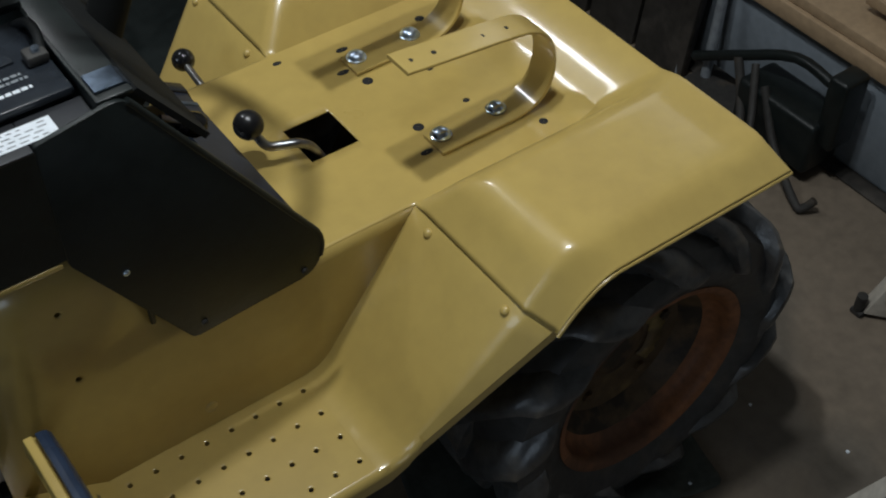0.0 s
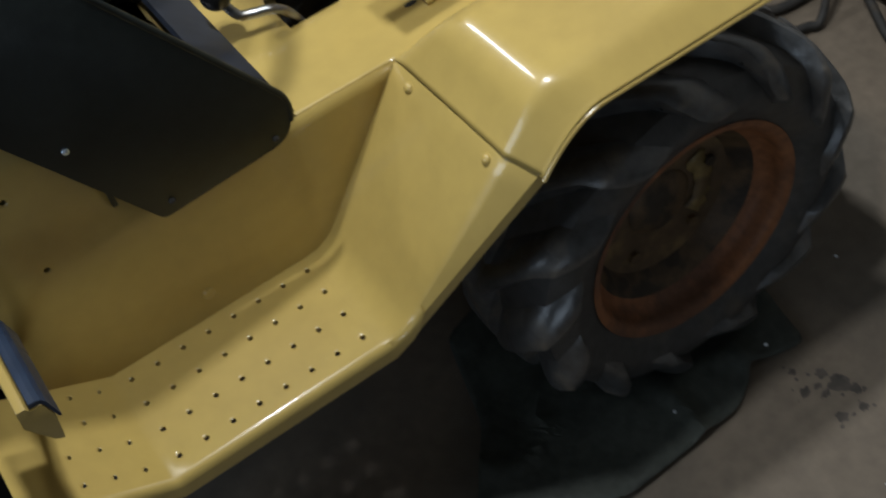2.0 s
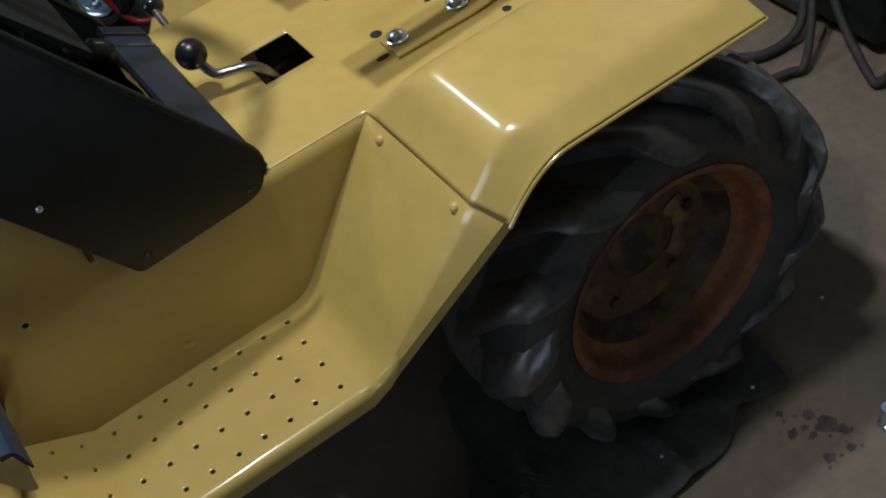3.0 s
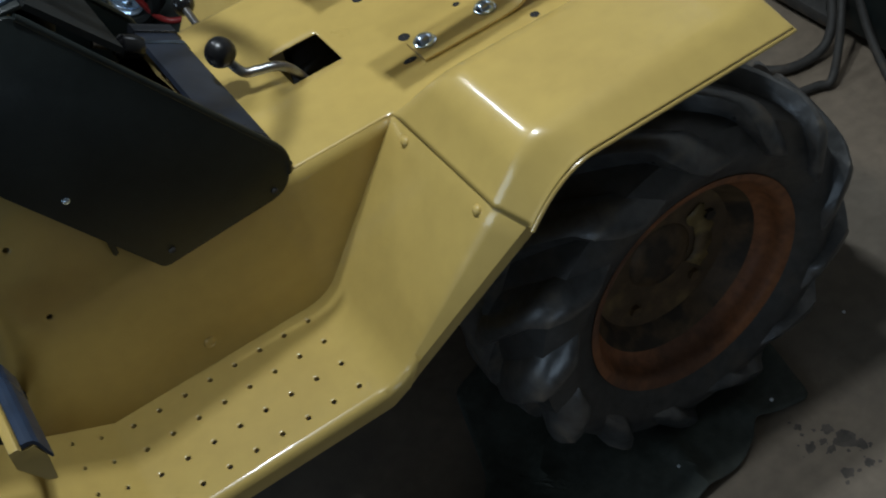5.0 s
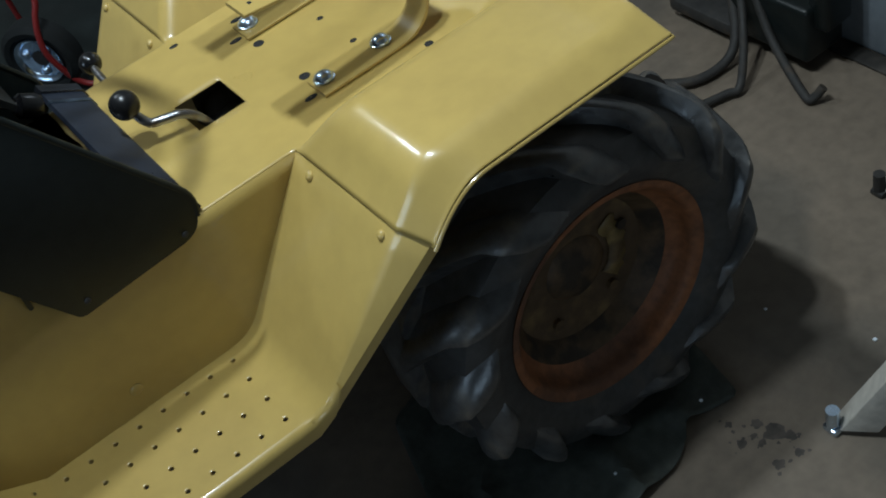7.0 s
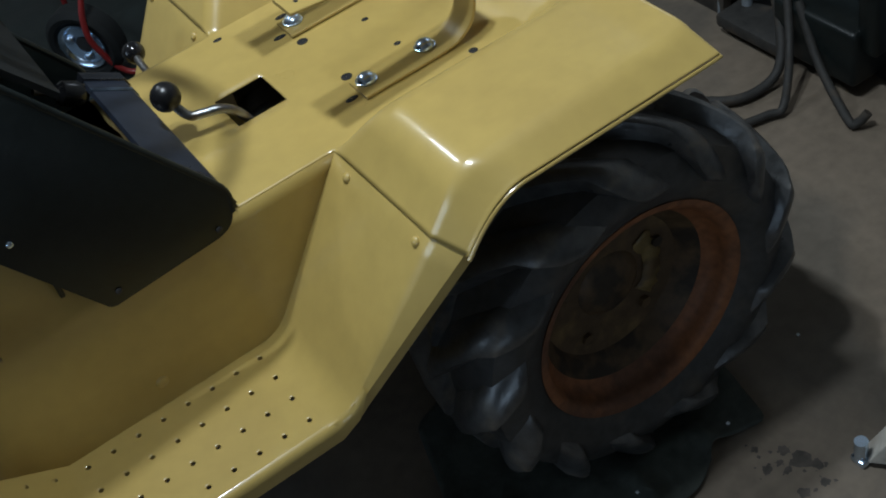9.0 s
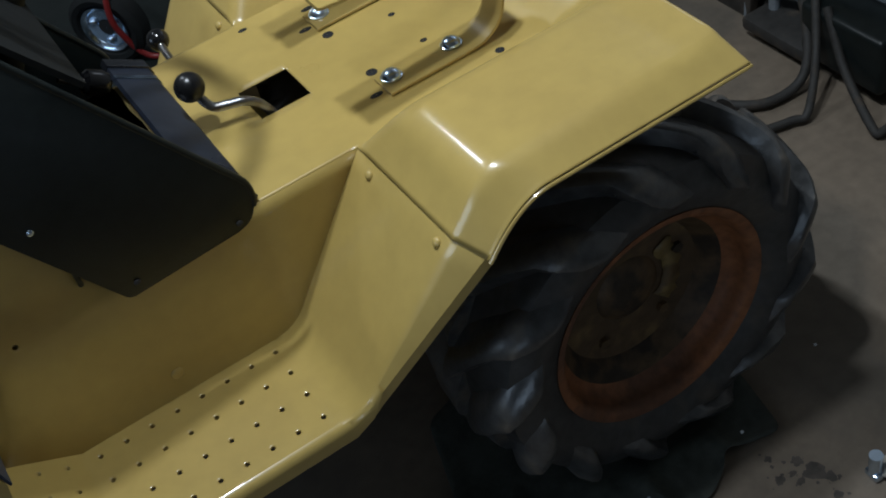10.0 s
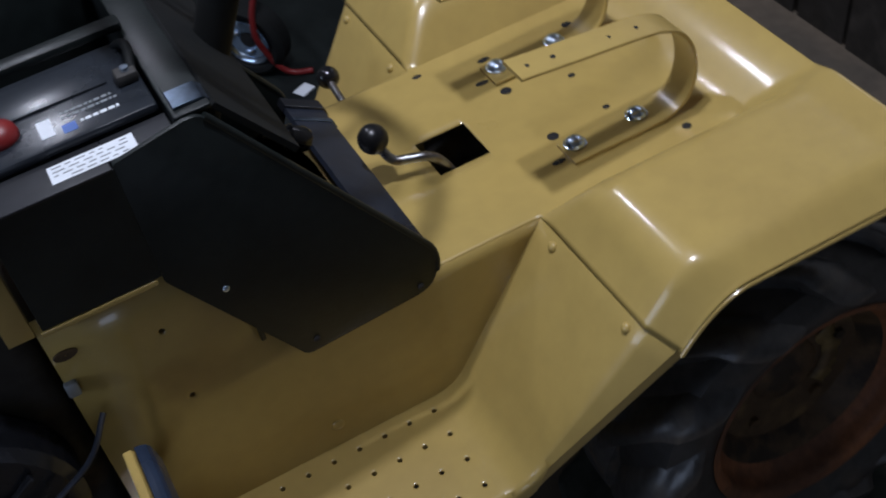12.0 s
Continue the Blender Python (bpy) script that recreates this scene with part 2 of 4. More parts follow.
def holed_sheet(bm, us, vs, place, holes, r, depth, skip=()):
    """A sheet of cells between the lines us and vs, laid in space by place(u, v, d); cells whose middle is in holes get a round hole with a wall."""
    cache = {}

    def vert(u, v):
        key = (round(u, 5), round(v, 5))
        if key not in cache:
            cache[key] = bm.verts.new(place(u, v, 0))
        return cache[key]

    for i, (u0, u1) in enumerate(zip(us, us[1:])):
        for j, (v0, v1) in enumerate(zip(vs, vs[1:])):
            if (i, j) in skip:
                continue
            if (i, j) not in holes:
                bm.faces.new((vert(u0, v0), vert(u1, v0), vert(u1, v1), vert(u0, v1)))
                continue
            cu, cv = (u0 + u1) / 2, (v0 + v1) / 2
            if (u1 - u0) * (v1 - v0) < 0:
                u0, u1 = u1, u0
            corners = [vert(u0, v0), vert(u1, v0), vert(u1, v1), vert(u0, v1)]
            ring = [(cu + r * math.cos(a), cv + r * math.sin(a)) for a in (math.radians(-135 + 30 * k) for k in range(12))]
            rings = [[bm.verts.new(place(cu + g * (u - cu), cv + g * (v - cv), -d)) for u, v in ring] for g, d in ((1.7, 0.0), (1.35, 0.0), (1.0, 0.0008), (1.0, depth))]
            top = rings[0]
            for upper, under_it in zip(rings, rings[1:]):  # flat margin, worn sunk rim, wall of the hole
                for k in range(12):
                    bm.faces.new((upper[k], upper[(k + 1) % 12], under_it[(k + 1) % 12], under_it[k]))
            for q in range(4):
                a, b = corners[q], corners[(q + 1) % 4]
                t = [top[(3 * q + s) % 12] for s in range(4)]
                bm.faces.new((a, b, t[2]))
                bm.faces.new((b, t[3], t[2]))
                bm.faces.new((a, t[2], t[1]))
                bm.faces.new((a, t[1], t[0]))
    return bm


def smooth(lo, hi, v):
    t = min(1.0, max(0.0, (v - lo) / (hi - lo)))
    return t * t * (3 - 2 * t)


# ---------------------------------------------------------------- the garage
HALF = 3.4
floor = part("floor", boxed(-HALF, 1.30, -HALF, HALF, -0.12, 0.0), CONCRETE, None, smooth=False)
tagged(floor, "brown-grey bare concrete garage floor with dark stains", "floor", kind="structure")
for name, dims in {
    "wall_rear": (1.30, 1.42, -HALF, HALF, 0.0, 2.4),
    "wall_front": (-HALF - 0.12, -HALF, -HALF, HALF, 0.0, 2.4),
    "wall_near": (-HALF, 1.42, -HALF - 0.12, -HALF, 0.0, 2.4),
    "wall_far": (-HALF, 1.42, HALF, HALF + 0.12, 0.0, 2.4),
}.items():
    bm = bmesh.new()
    if name == "wall_rear":  # with an opening for the small window
        x0, x1 = dims[:2]
        for y0, y1, z0, z1 in ((-HALF, 0.55, 0.0, 2.4), (1.15, HALF, 0.0, 2.4), (0.55, 1.15, 0.0, 1.39), (0.55, 1.15, 1.73, 2.4)):
            box(bm, x0, x1, y0, y1, z0, z1)
    elif name == "wall_front":
        # the opening exists only to hold the front fill lamp
        x0, x1 = dims[:2]
        for y0, y1, z0, z1 in ((-HALF, -0.80, 0.0, 2.4), (1.20, HALF, 0.0, 2.4), (-0.80, 1.20, 0.0, 1.35), (-0.80, 1.20, 2.25, 2.4)):
            box(bm, x0, x1, y0, y1, z0, z1)
    elif name == "wall_near":  # with an opening for the added near fill lamp
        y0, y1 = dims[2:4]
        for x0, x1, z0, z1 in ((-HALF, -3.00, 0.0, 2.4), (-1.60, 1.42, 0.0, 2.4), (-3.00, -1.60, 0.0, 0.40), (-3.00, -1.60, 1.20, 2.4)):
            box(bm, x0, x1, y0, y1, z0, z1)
    else:
        box(bm, *dims)
    tagged(part(name, bm, WALL, None, smooth=False), "plain grey plastered garage wall", "wall", kind="structure")
tagged(part("ceiling", boxed(-HALF, 1.42, -HALF, HALF, 2.4, 2.5), WALL, None, smooth=False), "pale plastered garage ceiling", "ceiling", kind="structure")

for lx, ly, sx, sy, watts, tone in LAMPS:
    fixture = thing("ceiling_light", "white steel tube light fixed under the ceiling", "ceiling light", lx, ly, 2.30, "ceiling lights")
    bm = boxed(-sx / 2 - 0.03, sx / 2 + 0.03, -sy / 2 - 0.03, sy / 2 + 0.03, 0.0, 0.10, 0.01)
    part("housing", bm, PAPER, fixture)

ledge = part("foundation_ledge", boxed(1.125, 1.298, -HALF + 0.01, HALF - 0.01, 0.0, 0.235, 0.008), LEDGE, None)
tagged(ledge, "low grey painted concrete foundation ledge along the wall", "ledge", kind="structure")
sill = part("timber_sill", boxed(1.105, 1.297, -2.2, 2.6, 0.239, 0.277, 0.004), WOOD, None)
# low dark strip where the ledge meets the floor
joint = part("foot_strip", boxed(1.085, 1.1235, -HALF + 0.02, HALF - 0.02, 0.0, 0.006, 0.002), DARK_WOOD, None)
tagged(joint, "dark strip along the foot of the ledge", "dirt strip", kind="structure")
tagged(sill, "raw pine sill board on the concrete ledge", "board", kind="structure")


# ---------------------------------------------------------------- the garden tractor
tractor = thing("garden_tractor", "yellow garden tractor with black dash cowl, seat and hood removed", "tractor")

YC = 0.18  # the tractor's middle


FLAT = 0.685      # height of the fender tops
LEAN = 0.88       # how far the front slope runs back for each metre of height


def out_of(y):
    """How far y lies outside the tunnel's side."""
    return max(0.0, abs(y - YC) - 0.18)


def lower(a, b, k):
    """The lower of two heights, with the bend between them rounded."""
    h = max(0.0, k - abs(a - b)) / k
    return min(a, b) - h * h * k * 0.25


def higher(a, b, k):
    return -lower(-a, -b, k)


def pan_height(x, y):
    """The deck between two raised fenders: a front slope in line with the footrest's, leaning inner walls, a bevelled outer side and a ramp at the rear."""
    out = out_of(y)
    if x < 0 and out <= 0:
        return 0.62
    bend = 0.026 + 0.019 * smooth(0.205, 0.245, out)
    front = 0.6215 + x / LEAN
    bevel = lower(FLAT - 0.60 * (out - 0.215), front - 1.02 * (out - 0.215), bend)
    fender = lower(lower(FLAT, front, bend), 0.62 + out / 0.80, 0.026)
    ramp = lower(0.62 + (x - 0.272) * 0.72, FLAT, 0.034)
    if out <= 0:
        return higher(ramp, 0.62, 0.018)
    z = higher(higher(fender, ramp, 0.030), 0.62, 0.004)
    return lower(z, bevel, 0.008) if out > 0.12 else z


def lines(*spans):
    out = []
    for lo, hi, n in spans:
        out += [lo + (hi - lo) * k / n for k in range(n)]
    return out + [spans[-1][1]]


px = lines((-0.545, -0.20, 6), (-0.20, -0.062, 5), (-0.062, 0.0, 5), (0.0, 0.009, 2), (0.009, 0.12, 34), (0.12, 0.25, 10), (0.25, 0.372, 30))
near_lines = lines((-0.252, -0.224, 8), (-0.224, -0.208, 10), (-0.208, -0.05, 14), (-0.05, 0.0, 20))
py = near_lines[:-1] + lines((0.0, 0.014, 3), (0.014, 0.138, 8), (0.138, 0.212, 5), (0.212, 0.346, 8), (0.346, 0.36, 3)) + [0.36 - y for y in near_lines[-2::-1]]
bm = bmesh.new()
grid = {}


def seam_shift(x, y):
    """The seam in front and the rear edge both run back across the bevel."""
    past = max(0.0, out_of(y) - 0.215) / 0.037
    return 0.020 * past * max(0.0, 1 - max(x, 0) / 0.12) + 0.009 * past * smooth(0.30, 0.372, x)


def pan_vert(i, j):
    if (i, j) not in grid:
        x, y = px[i], py[j]
        run = x + seam_shift(x, y)
        grid[i, j] = bm.verts.new((run, y, pan_height(run, y)))
    return grid[i, j]


for i in range(len(px) - 1):
    for j in range(len(py) - 1):
        xm, ym = (px[i] + px[i + 1]) / 2, (py[j] + py[j + 1]) / 2
        if xm < 0 and not 0.0 <= ym <= 0.36:
            continue
        if -0.062 < xm < 0.009 and 0.138 < ym < 0.212:
            continue
        bm.faces.new((pan_vert(i, j), pan_vert(i + 1, j), pan_vert(i + 1, j + 1), pan_vert(i, j + 1)))
# the turned-down lip along the outer and rear edges
first = next(i for i, x in enumerate(px) if x >= -1e-6)
edge = [(i, 0) for i in range(first, len(px))] + [(len(px) - 1, j) for j in range(1, len(py))] + [(i, len(py) - 1) for i in range(len(px) - 2, first - 1, -1)]
prev = None
for i, j in edge:
    v = grid[i, j]
    oy = -1 if j == 0 else (1 if j == len(py) - 1 else 0)
    ox = 1 if i == len(px) - 1 else 0
    row = [v] + [bm.verts.new(v.co + Vector((ox * a, oy * a, -b))) for a, b in ((0.0013, 0.0006), (0.0022, 0.0020), (0.0018, 0.0036), (-0.004, 0.0040))]
    if prev:
        for a, b, c, d in zip(prev, prev[1:], row[1:], row):
            bm.faces.new((a, b, c, d))
    prev = row
pan = part("fender_pan", bm, YELLOW, tractor, "glossy yellow pressed-steel fender pan")
sol = pan.modifiers.new("sheet", "SOLIDIFY")
sol.thickness, sol.offset = 0.002, -1

# the rolled wire edge under the lip
bm = bmesh.new()
pts = []
for i, j in edge:
    x, y = px[i], py[j]
    oy = -1 if j == 0 else (1 if j == len(py) - 1 else 0)
    ox = 1 if i == len(px) - 1 else 0
    run = x + seam_shift(x, y)
    pts.append((run + 0.0035 * ox, y + 0.0025 * oy, pan_height(run, y) - 0.0074))
tube(bm, pts, 0.0027, 8)
part("rolled_edge", bm, YELLOW, tractor)


def footrest(side):
    """The step with its rows of holes, the slope up to the fender and the turned-up front; side -1 is near, 1 far."""
    def Y(v):
        return YC + side * (YC + v)  # v: metres out from the tunnel's side

    bm = bmesh.new()
    # slope between the step and the fender
    rows_u = [0, 0.02, 0.04, 0.06, 0.08, 0.10, 0.12, 0.3, 0.6, 0.9, 1.0]
    cols = [(0.0, 0.0), (0.35, 0.0), (0.65, 0.0), (0.85, 0.0)]
    for k in range(8):  # the bend towards the outer edge is rounded
        f = k / 7
        cols.append((0.94 * (1 - f) ** 2 + 2 * f * (1 - f) + f * f, 0.25 * f * f))
    cols.append((1.0, 1.0))
    net = []
    for u in rows_u:
        row = []
        low, top = Vector((-0.152, 0.412)), Vector((-0.0012, 0.6165))
        w = low.lerp(top, u)
        if u < 0.12:
            f, start = u / 0.12, low + Vector((-0.030, 0.0003))
            w = (1 - f) ** 2 * start + 2 * f * (1 - f) * (low + Vector((0, 0.0003))) + f * f * low.lerp(top, 0.12)
        crease = 0.178 + 0.037 * u
        edge_out = 0.181 + 0.067 * u
        for c, past in cols:
            wide = c * crease + past * (edge_out - crease)
            row.append(bm.verts.new((w.x + past * 0.0205 * u, Y(wide), w.y - past * (0.005 + 0.0075 * u))))
        last = row[-1].co
        row.append(bm.verts.new((last.x + 0.002, last.y, last.z - 0.016)))
        row.append(bm.verts.new((last.x + 0.004, last.y - side * 0.006, last.z - 0.018)))
        net.append(row)
    net.append([bm.verts.new(v.co + Vector((0.010, 0, 0.0 if k == 0 else 0.0095 if k < 5 else 0.0065))) for k, v in enumerate(net[-1])])
    for a, b in zip(net, net[1:]):
        for p, q, r, s in zip(a, a[1:], b[1:], b):
            bm.faces.new((p, q, r, s))
    # flat step
    STEP_X = 0.0347
    x0 = -0.192 + STEP_X / 2
    us = [x0 - STEP_X * k for k in range(9)]
    us = [-0.1524] + us
    vs = [0.0, 0.042, 0.0865, 0.131, 0.175]
    holes = {(i, j) for i in range(1, 9) for j in range(4)}
    # the rows of holes stand a little off the middle of their cells
    holed_sheet(bm, us, vs, lambda u, v, d: (u, Y(v), 0.412 + d), holes, 0.0033, 0.004)
    # turned-up front
    end = us[-1]
    a = radians(29)
    vs2 = vs
    us2 = [0.0, 0.0078, 0.0422, 0.0768, 0.1112, 0.165]
    holed_sheet(bm, us2, vs2, lambda u, v, d: (end - u * math.cos(a) - d * math.sin(a), Y(v), 0.412 + u * math.sin(a) + d * math.cos(a)), {(i, j) for i in (1, 2, 3) for j in range(4)}, 0.0033, 0.004)
    # rounded outer edge and skirt
    spine = [(-0.1524, 0.412), (end, 0.412), (end - 0.165 * math.cos(a), 0.412 + 0.165 * math.sin(a))]
    lip = [(0.175, 0.0), (0.1795, -0.0012), (0.183, -0.005), (0.185, -0.011), (0.185, -0.028), (0.181, -0.030)]
    spine = [(x, z, 0.0) for x, z in spine]
    spine = [(-0.126, 0.4474, 0.17), (-0.143, 0.4242, 0.06)] + [(-0.170, 0.4126, 0.0)] + spine[1:]
    rows = [[bm.verts.new((x, Y(o + 0.05 * u), z + h * (1 - 3.5 * u) - 0.004 * u)) for o, h in lip] for x, z, u in spine]
    for p, q in zip(rows, rows[1:]):
        for k in range(len(lip) - 1):
            bm.faces.new((p[k], p[k + 1], q[k + 1], q[k]))
    bmesh.ops.remove_doubles(bm, verts=bm.verts[:], dist=0.0002)
    return bm


part("footrest", footrest(-1), YELLOW, tractor, "yellow sheet-steel footrest with rows of punched holes")
part("footrest", footrest(1), YELLOW, tractor)

# sides of the tunnel
for y, name in ((0.0, "tunnel_side"), (0.36, "tunnel_side")):
    bm = bmesh.new()
    us = [-0.558, -0.4625, -0.4325, -0.31, -0.135, 0.0]
    vs = [0.30, 0.41, 0.596, 0.6185, 0.699, 0.729, 0.80]
    out = -1 if y == 0 else 1
    skip = {(i, j) for i in (3, 4) for j in (3, 4, 5)}
    holed_sheet(bm, us, vs, lambda u, v, d: (u, y + out * d, v), {(1, 2), (1, 4)}, 0.0045, 0.006, skip)
    ob = part(name, bm, YELLOW, tractor)
    sol = ob.modifiers.new("sheet", "SOLIDIFY")
    sol.thickness, sol.offset = 0.002, 0

part("front_flange", boxed(-0.586, -0.5585, -0.003, 0.012, 0.782, 0.900, 0.001), YELLOW, tractor)
part("side_flange", boxed(-0.552, -0.430, -0.015, -0.0015, 0.7865, 0.7935, 0.002), YELLOW, tractor)
part("bracket", boxed(-0.560, -0.546, -0.008, 0.002, 0.688, 0.708, 0.003), PALE_STEEL, tractor)
bm = revolve(bmesh.new(), [(0.0, 0.009), (-0.0015, 0.0085), (-0.0015, 0.0005)], (0, 0, 0), 14)
bmesh.ops.transform(bm, matrix=pose(-0.543, -0.0012, 0.743) @ Matrix.Diagonal((1.5, 1, 0.8, 1)), verts=bm.verts[:])
part("rubber_plug", bm, GREASE, tractor)

bm = ball(bmesh.new(), (0, 0, 0), 0.0085, 0.35)
bmesh.ops.transform(bm, matrix=pose(-0.308, -0.001, 0.448, 90), verts=bm.verts[:])
part("rivet", bm, YELLOW, tractor, "flat rivet head painted over in yellow")

# frame, transaxle and axle below
for y0 in (0.06, 0.275):
    part("frame_rail", boxed(-0.95, 0.40, y0, y0 + 0.025, 0.24, 0.40, 0.004), DARK_METAL, tractor)
# unseen gearbox block, added to stop lamp light falling through the shift hole
part("gearbox_blocker", boxed(-0.16, 0.098, 0.075, 0.285, 0.26, 0.47, 0.03, 3), DARK_METAL, tractor)
bm = boxed(0.10, 0.42, 0.09, 0.27, 0.17, 0.46, 0.03, 3)
part("transaxle", bm, DARK_METAL, tractor)
bm = tube(bmesh.new(), [(0.258, -0.10, 0.28), (0.258, 0.46, 0.28)], 0.032, 16)
part("axle_tube", bm, DARK_METAL, tractor)


def wheel(cx, cy, cz, R, width, rim_r, lugs, out, steer=0.0, mats=(RUBBER, RUST)):
    """A wheel at its axle's middle: tyre with bar lugs, dished rim and hub. out: -1 when its outer face looks to the near side."""
    tyre_r = R - 0.0255
    h = width / 2
    prof = [(-h * 0.78, rim_r - 0.004), (-h * 0.90, rim_r + 0.010), (-h * 0.99, rim_r + 0.035), (-h, (rim_r + tyre_r) / 2), (-h * 0.97, tyre_r - 0.035), (-h * 0.86, tyre_r - 0.012), (-h * 0.6, tyre_r - 0.003), (0, tyre_r)]
    prof = prof + [(-a, r) for a, r in prof[-2::-1]]
    turn = pose(cx, cy, cz, 0, 0, steer)
    bm = revolve(bmesh.new(), prof, (0, 0, 0), 72)
    bmesh.ops.transform(bm, matrix=turn, verts=bm.verts[:])
    tyre = part("tyre", bm, mats[0], tractor, "worn black ribbed tyre")
    # lugs: swept bars from the middle of the tread over the shoulder and down the sidewall, steep on one flank
    r_end = rim_r + 0.36 * (tyre_r - rim_r)

    def wall(r):
        """How far out the sidewall stands at the radius r."""
        half_prof = prof[:8]
        for (a0, r0), (a1, r1) in zip(half_prof, half_prof[1:]):
            if r0 <= r <= r1:
                return -(a0 + (a1 - a0) * (r - r0) / (r1 - r0))
        return h

    def lug(hand):
        bm = bmesh.new()
        rows = []
        n = 17
        for k in range(n):
            q = k / (n - 1)
            if q < 0.55:
                s = q / 0.55
                along, base, high, tilt = h * (-0.06 + 0.78 * s), tyre_r - 0.006 * s**2, 0.0265, 0.35 * s**3
                ang = 0.34 * (1 - s)
            else:
                s = (q - 0.55) / 0.45
                base = tyre_r - 0.006 + (r_end - tyre_r + 0.006) * s
                along, high, tilt = max(wall(base) * 0.985, h * 0.72), (0.0265 - 0.011 * min(1.0, s * 1.6)) * (1 - s**8), 0.35 + 1.1 * min(1.0, s * 2.2)
                ang = -0.27 * s
            wide = 1.0 - 0.25 * q
            ring = []
            for da, up in ((-0.24, -0.004), (-0.19, 0.16), (-0.13, 0.46), (-0.06, 0.80), (0.0, 0.96), (0.055, 1.0), (0.085, 0.90), (0.100, 0.45), (0.112, -0.004)):
                u = up * high if up > 0 else -0.004
                rr = base + u * math.cos(tilt)
                yy = hand * (along + u * math.sin(tilt))
                ring.append(bm.verts.new((rr * math.cos(ang + da * wide), yy, rr * math.sin(ang + da * wide))))
            rows.append(ring)
        for a, b in zip(rows, rows[1:]):
            for k in range(8):
                bm.faces.new((a[k], a[k + 1], b[k + 1], b[k]))
        bm.faces.new(rows[0])
        bm.faces.new(rows[-1][::-1])
        return mesh_of("lug", bm, LUG_RUBBER if mats[0] is RUBBER else mats[0])
    for hand in (-1, 1):
        me = lug(hand)
        for k in range(lugs):
            ob = new("lug", me)
            ob.parent = tyre
            ob.matrix_basis = turn @ pose(0, 0, 0, 0, -360 * (k + (0.5 if hand > 0 else 0)) / lugs - 13.2, 0)
    # rim: flange, barrel and dished centre, open towards the outer face
    e = out * h
    prof = [(e * 0.76, rim_r - 0.006), (e * 0.83, rim_r - 0.003), (e * 0.85, rim_r + 0.002), (e * 0.84, rim_r - 0.004), (e * 0.82, rim_r - 0.010), (e * 0.78, rim_r - 0.014), (e * 0.70, rim_r - 0.016), (e * 0.60, rim_r - 0.018), (e * 0.52, rim_r - 0.024), (e * 0.46, rim_r - 0.034)]
    bm = revolve(bmesh.new(), prof, (0, 0, 0), 64)
    bmesh.ops.transform(bm, matrix=turn, verts=bm.verts[:])
    rim = part("wheel_rim", bm, mats[1], tractor, "rusty orange steel wheel rim")
    # a dark step leads from the barrel down to the flat yellow disc round the greasy hub
    bm = revolve(bmesh.new(), [(e * 0.46, rim_r - 0.034), (e * 0.34, rim_r - 0.046), (e * 0.18, rim_r - 0.056)], (0, 0, 0), 48)
    bmesh.ops.transform(bm, matrix=turn, verts=bm.verts[:])
    part("disc_step", bm, GREASE, rim)
    bm = revolve(bmesh.new(), [(e * 0.18, rim_r - 0.056), (e * 0.16, 0.60 * rim_r), (e * 0.11, 0.40 * rim_r), (e * 0.10, 0.001)], (0, 0, 0), 48)
    bmesh.ops.transform(bm, matrix=turn, verts=bm.verts[:])
    part("wheel_disc", bm, OLD_YELLOW, rim, "rusty brown wheel disc with yellow traces")
    bm = revolve(bmesh.new(), [(e * 0.10, 0.31 * rim_r), (e * 0.14, 0.29 * rim_r), (e * 0.19, 0.22 * rim_r), (e * 0.22, 0.12 * rim_r), (e * 0.23, 0.001)], (0, 0, 0), 32)
    bmesh.ops.transform(bm, matrix=turn, verts=bm.verts[:])
    part("hub", bm, GREASE, rim, "rusty greasy wheel hub")
    for k in range(5):
        a = 2 * math.pi * k / 5 + 0.3
        bm = bmesh.new()
        revolve(bm, [(0, 0.009), (e * 0.09, 0.009), (e * 0.09, 0.001)], (0.52 * rim_r * math.cos(a), e * 0.11, 0.52 * rim_r * math.sin(a)), 6)
        bmesh.ops.transform(bm, matrix=turn, verts=bm.verts[:])
        part("wheel_nut", bm, GREASE, rim)
    # a dull yellow arc on one side of the disc
    bm = bmesh.new()
    rings = []
    for k in range(15):
        a = math.radians(-45 + 6.0 * k)
        r0, r1 = rim_r * (0.35 + 0.04 * noise.noise((k * 0.6, 0.3, 2.0))), rim_r * (0.52 + 0.05 * noise.noise((k * 0.8, 4.1, 1.0)))
        rings.append([bm.verts.new((r * math.cos(a), y, r * math.sin(a))) for r, y in ((r0, e * 0.126), (r1, e * 0.162))])
    for p, q in zip(rings, rings[1:]):
        bm.faces.new((p[0], p[1], q[1], q[0]))
    bmesh.ops.transform(bm, matrix=turn, verts=bm.verts[:])
    patch = part("yellow_patch", bm, DULL_YELLOW, rim, "dull yellow patch on one side of the disc")
    film = patch.modifiers.new("film", "SOLIDIFY")
    film.thickness, film.offset = 0.001, 0
    return tyre


wheel(0.261, -0.122, 0.284, 0.284, 0.205, 0.168, 13, -1)
wheel(0.261, 0.482, 0.284, 0.284, 0.205, 0.168, 13, 1)
wheel(-0.775, -0.15, 0.215, 0.215, 0.18, 0.11, 14, -1, 12)
wheel(-0.775, 0.51, 0.215, 0.215, 0.18, 0.11, 14, 1, 12)

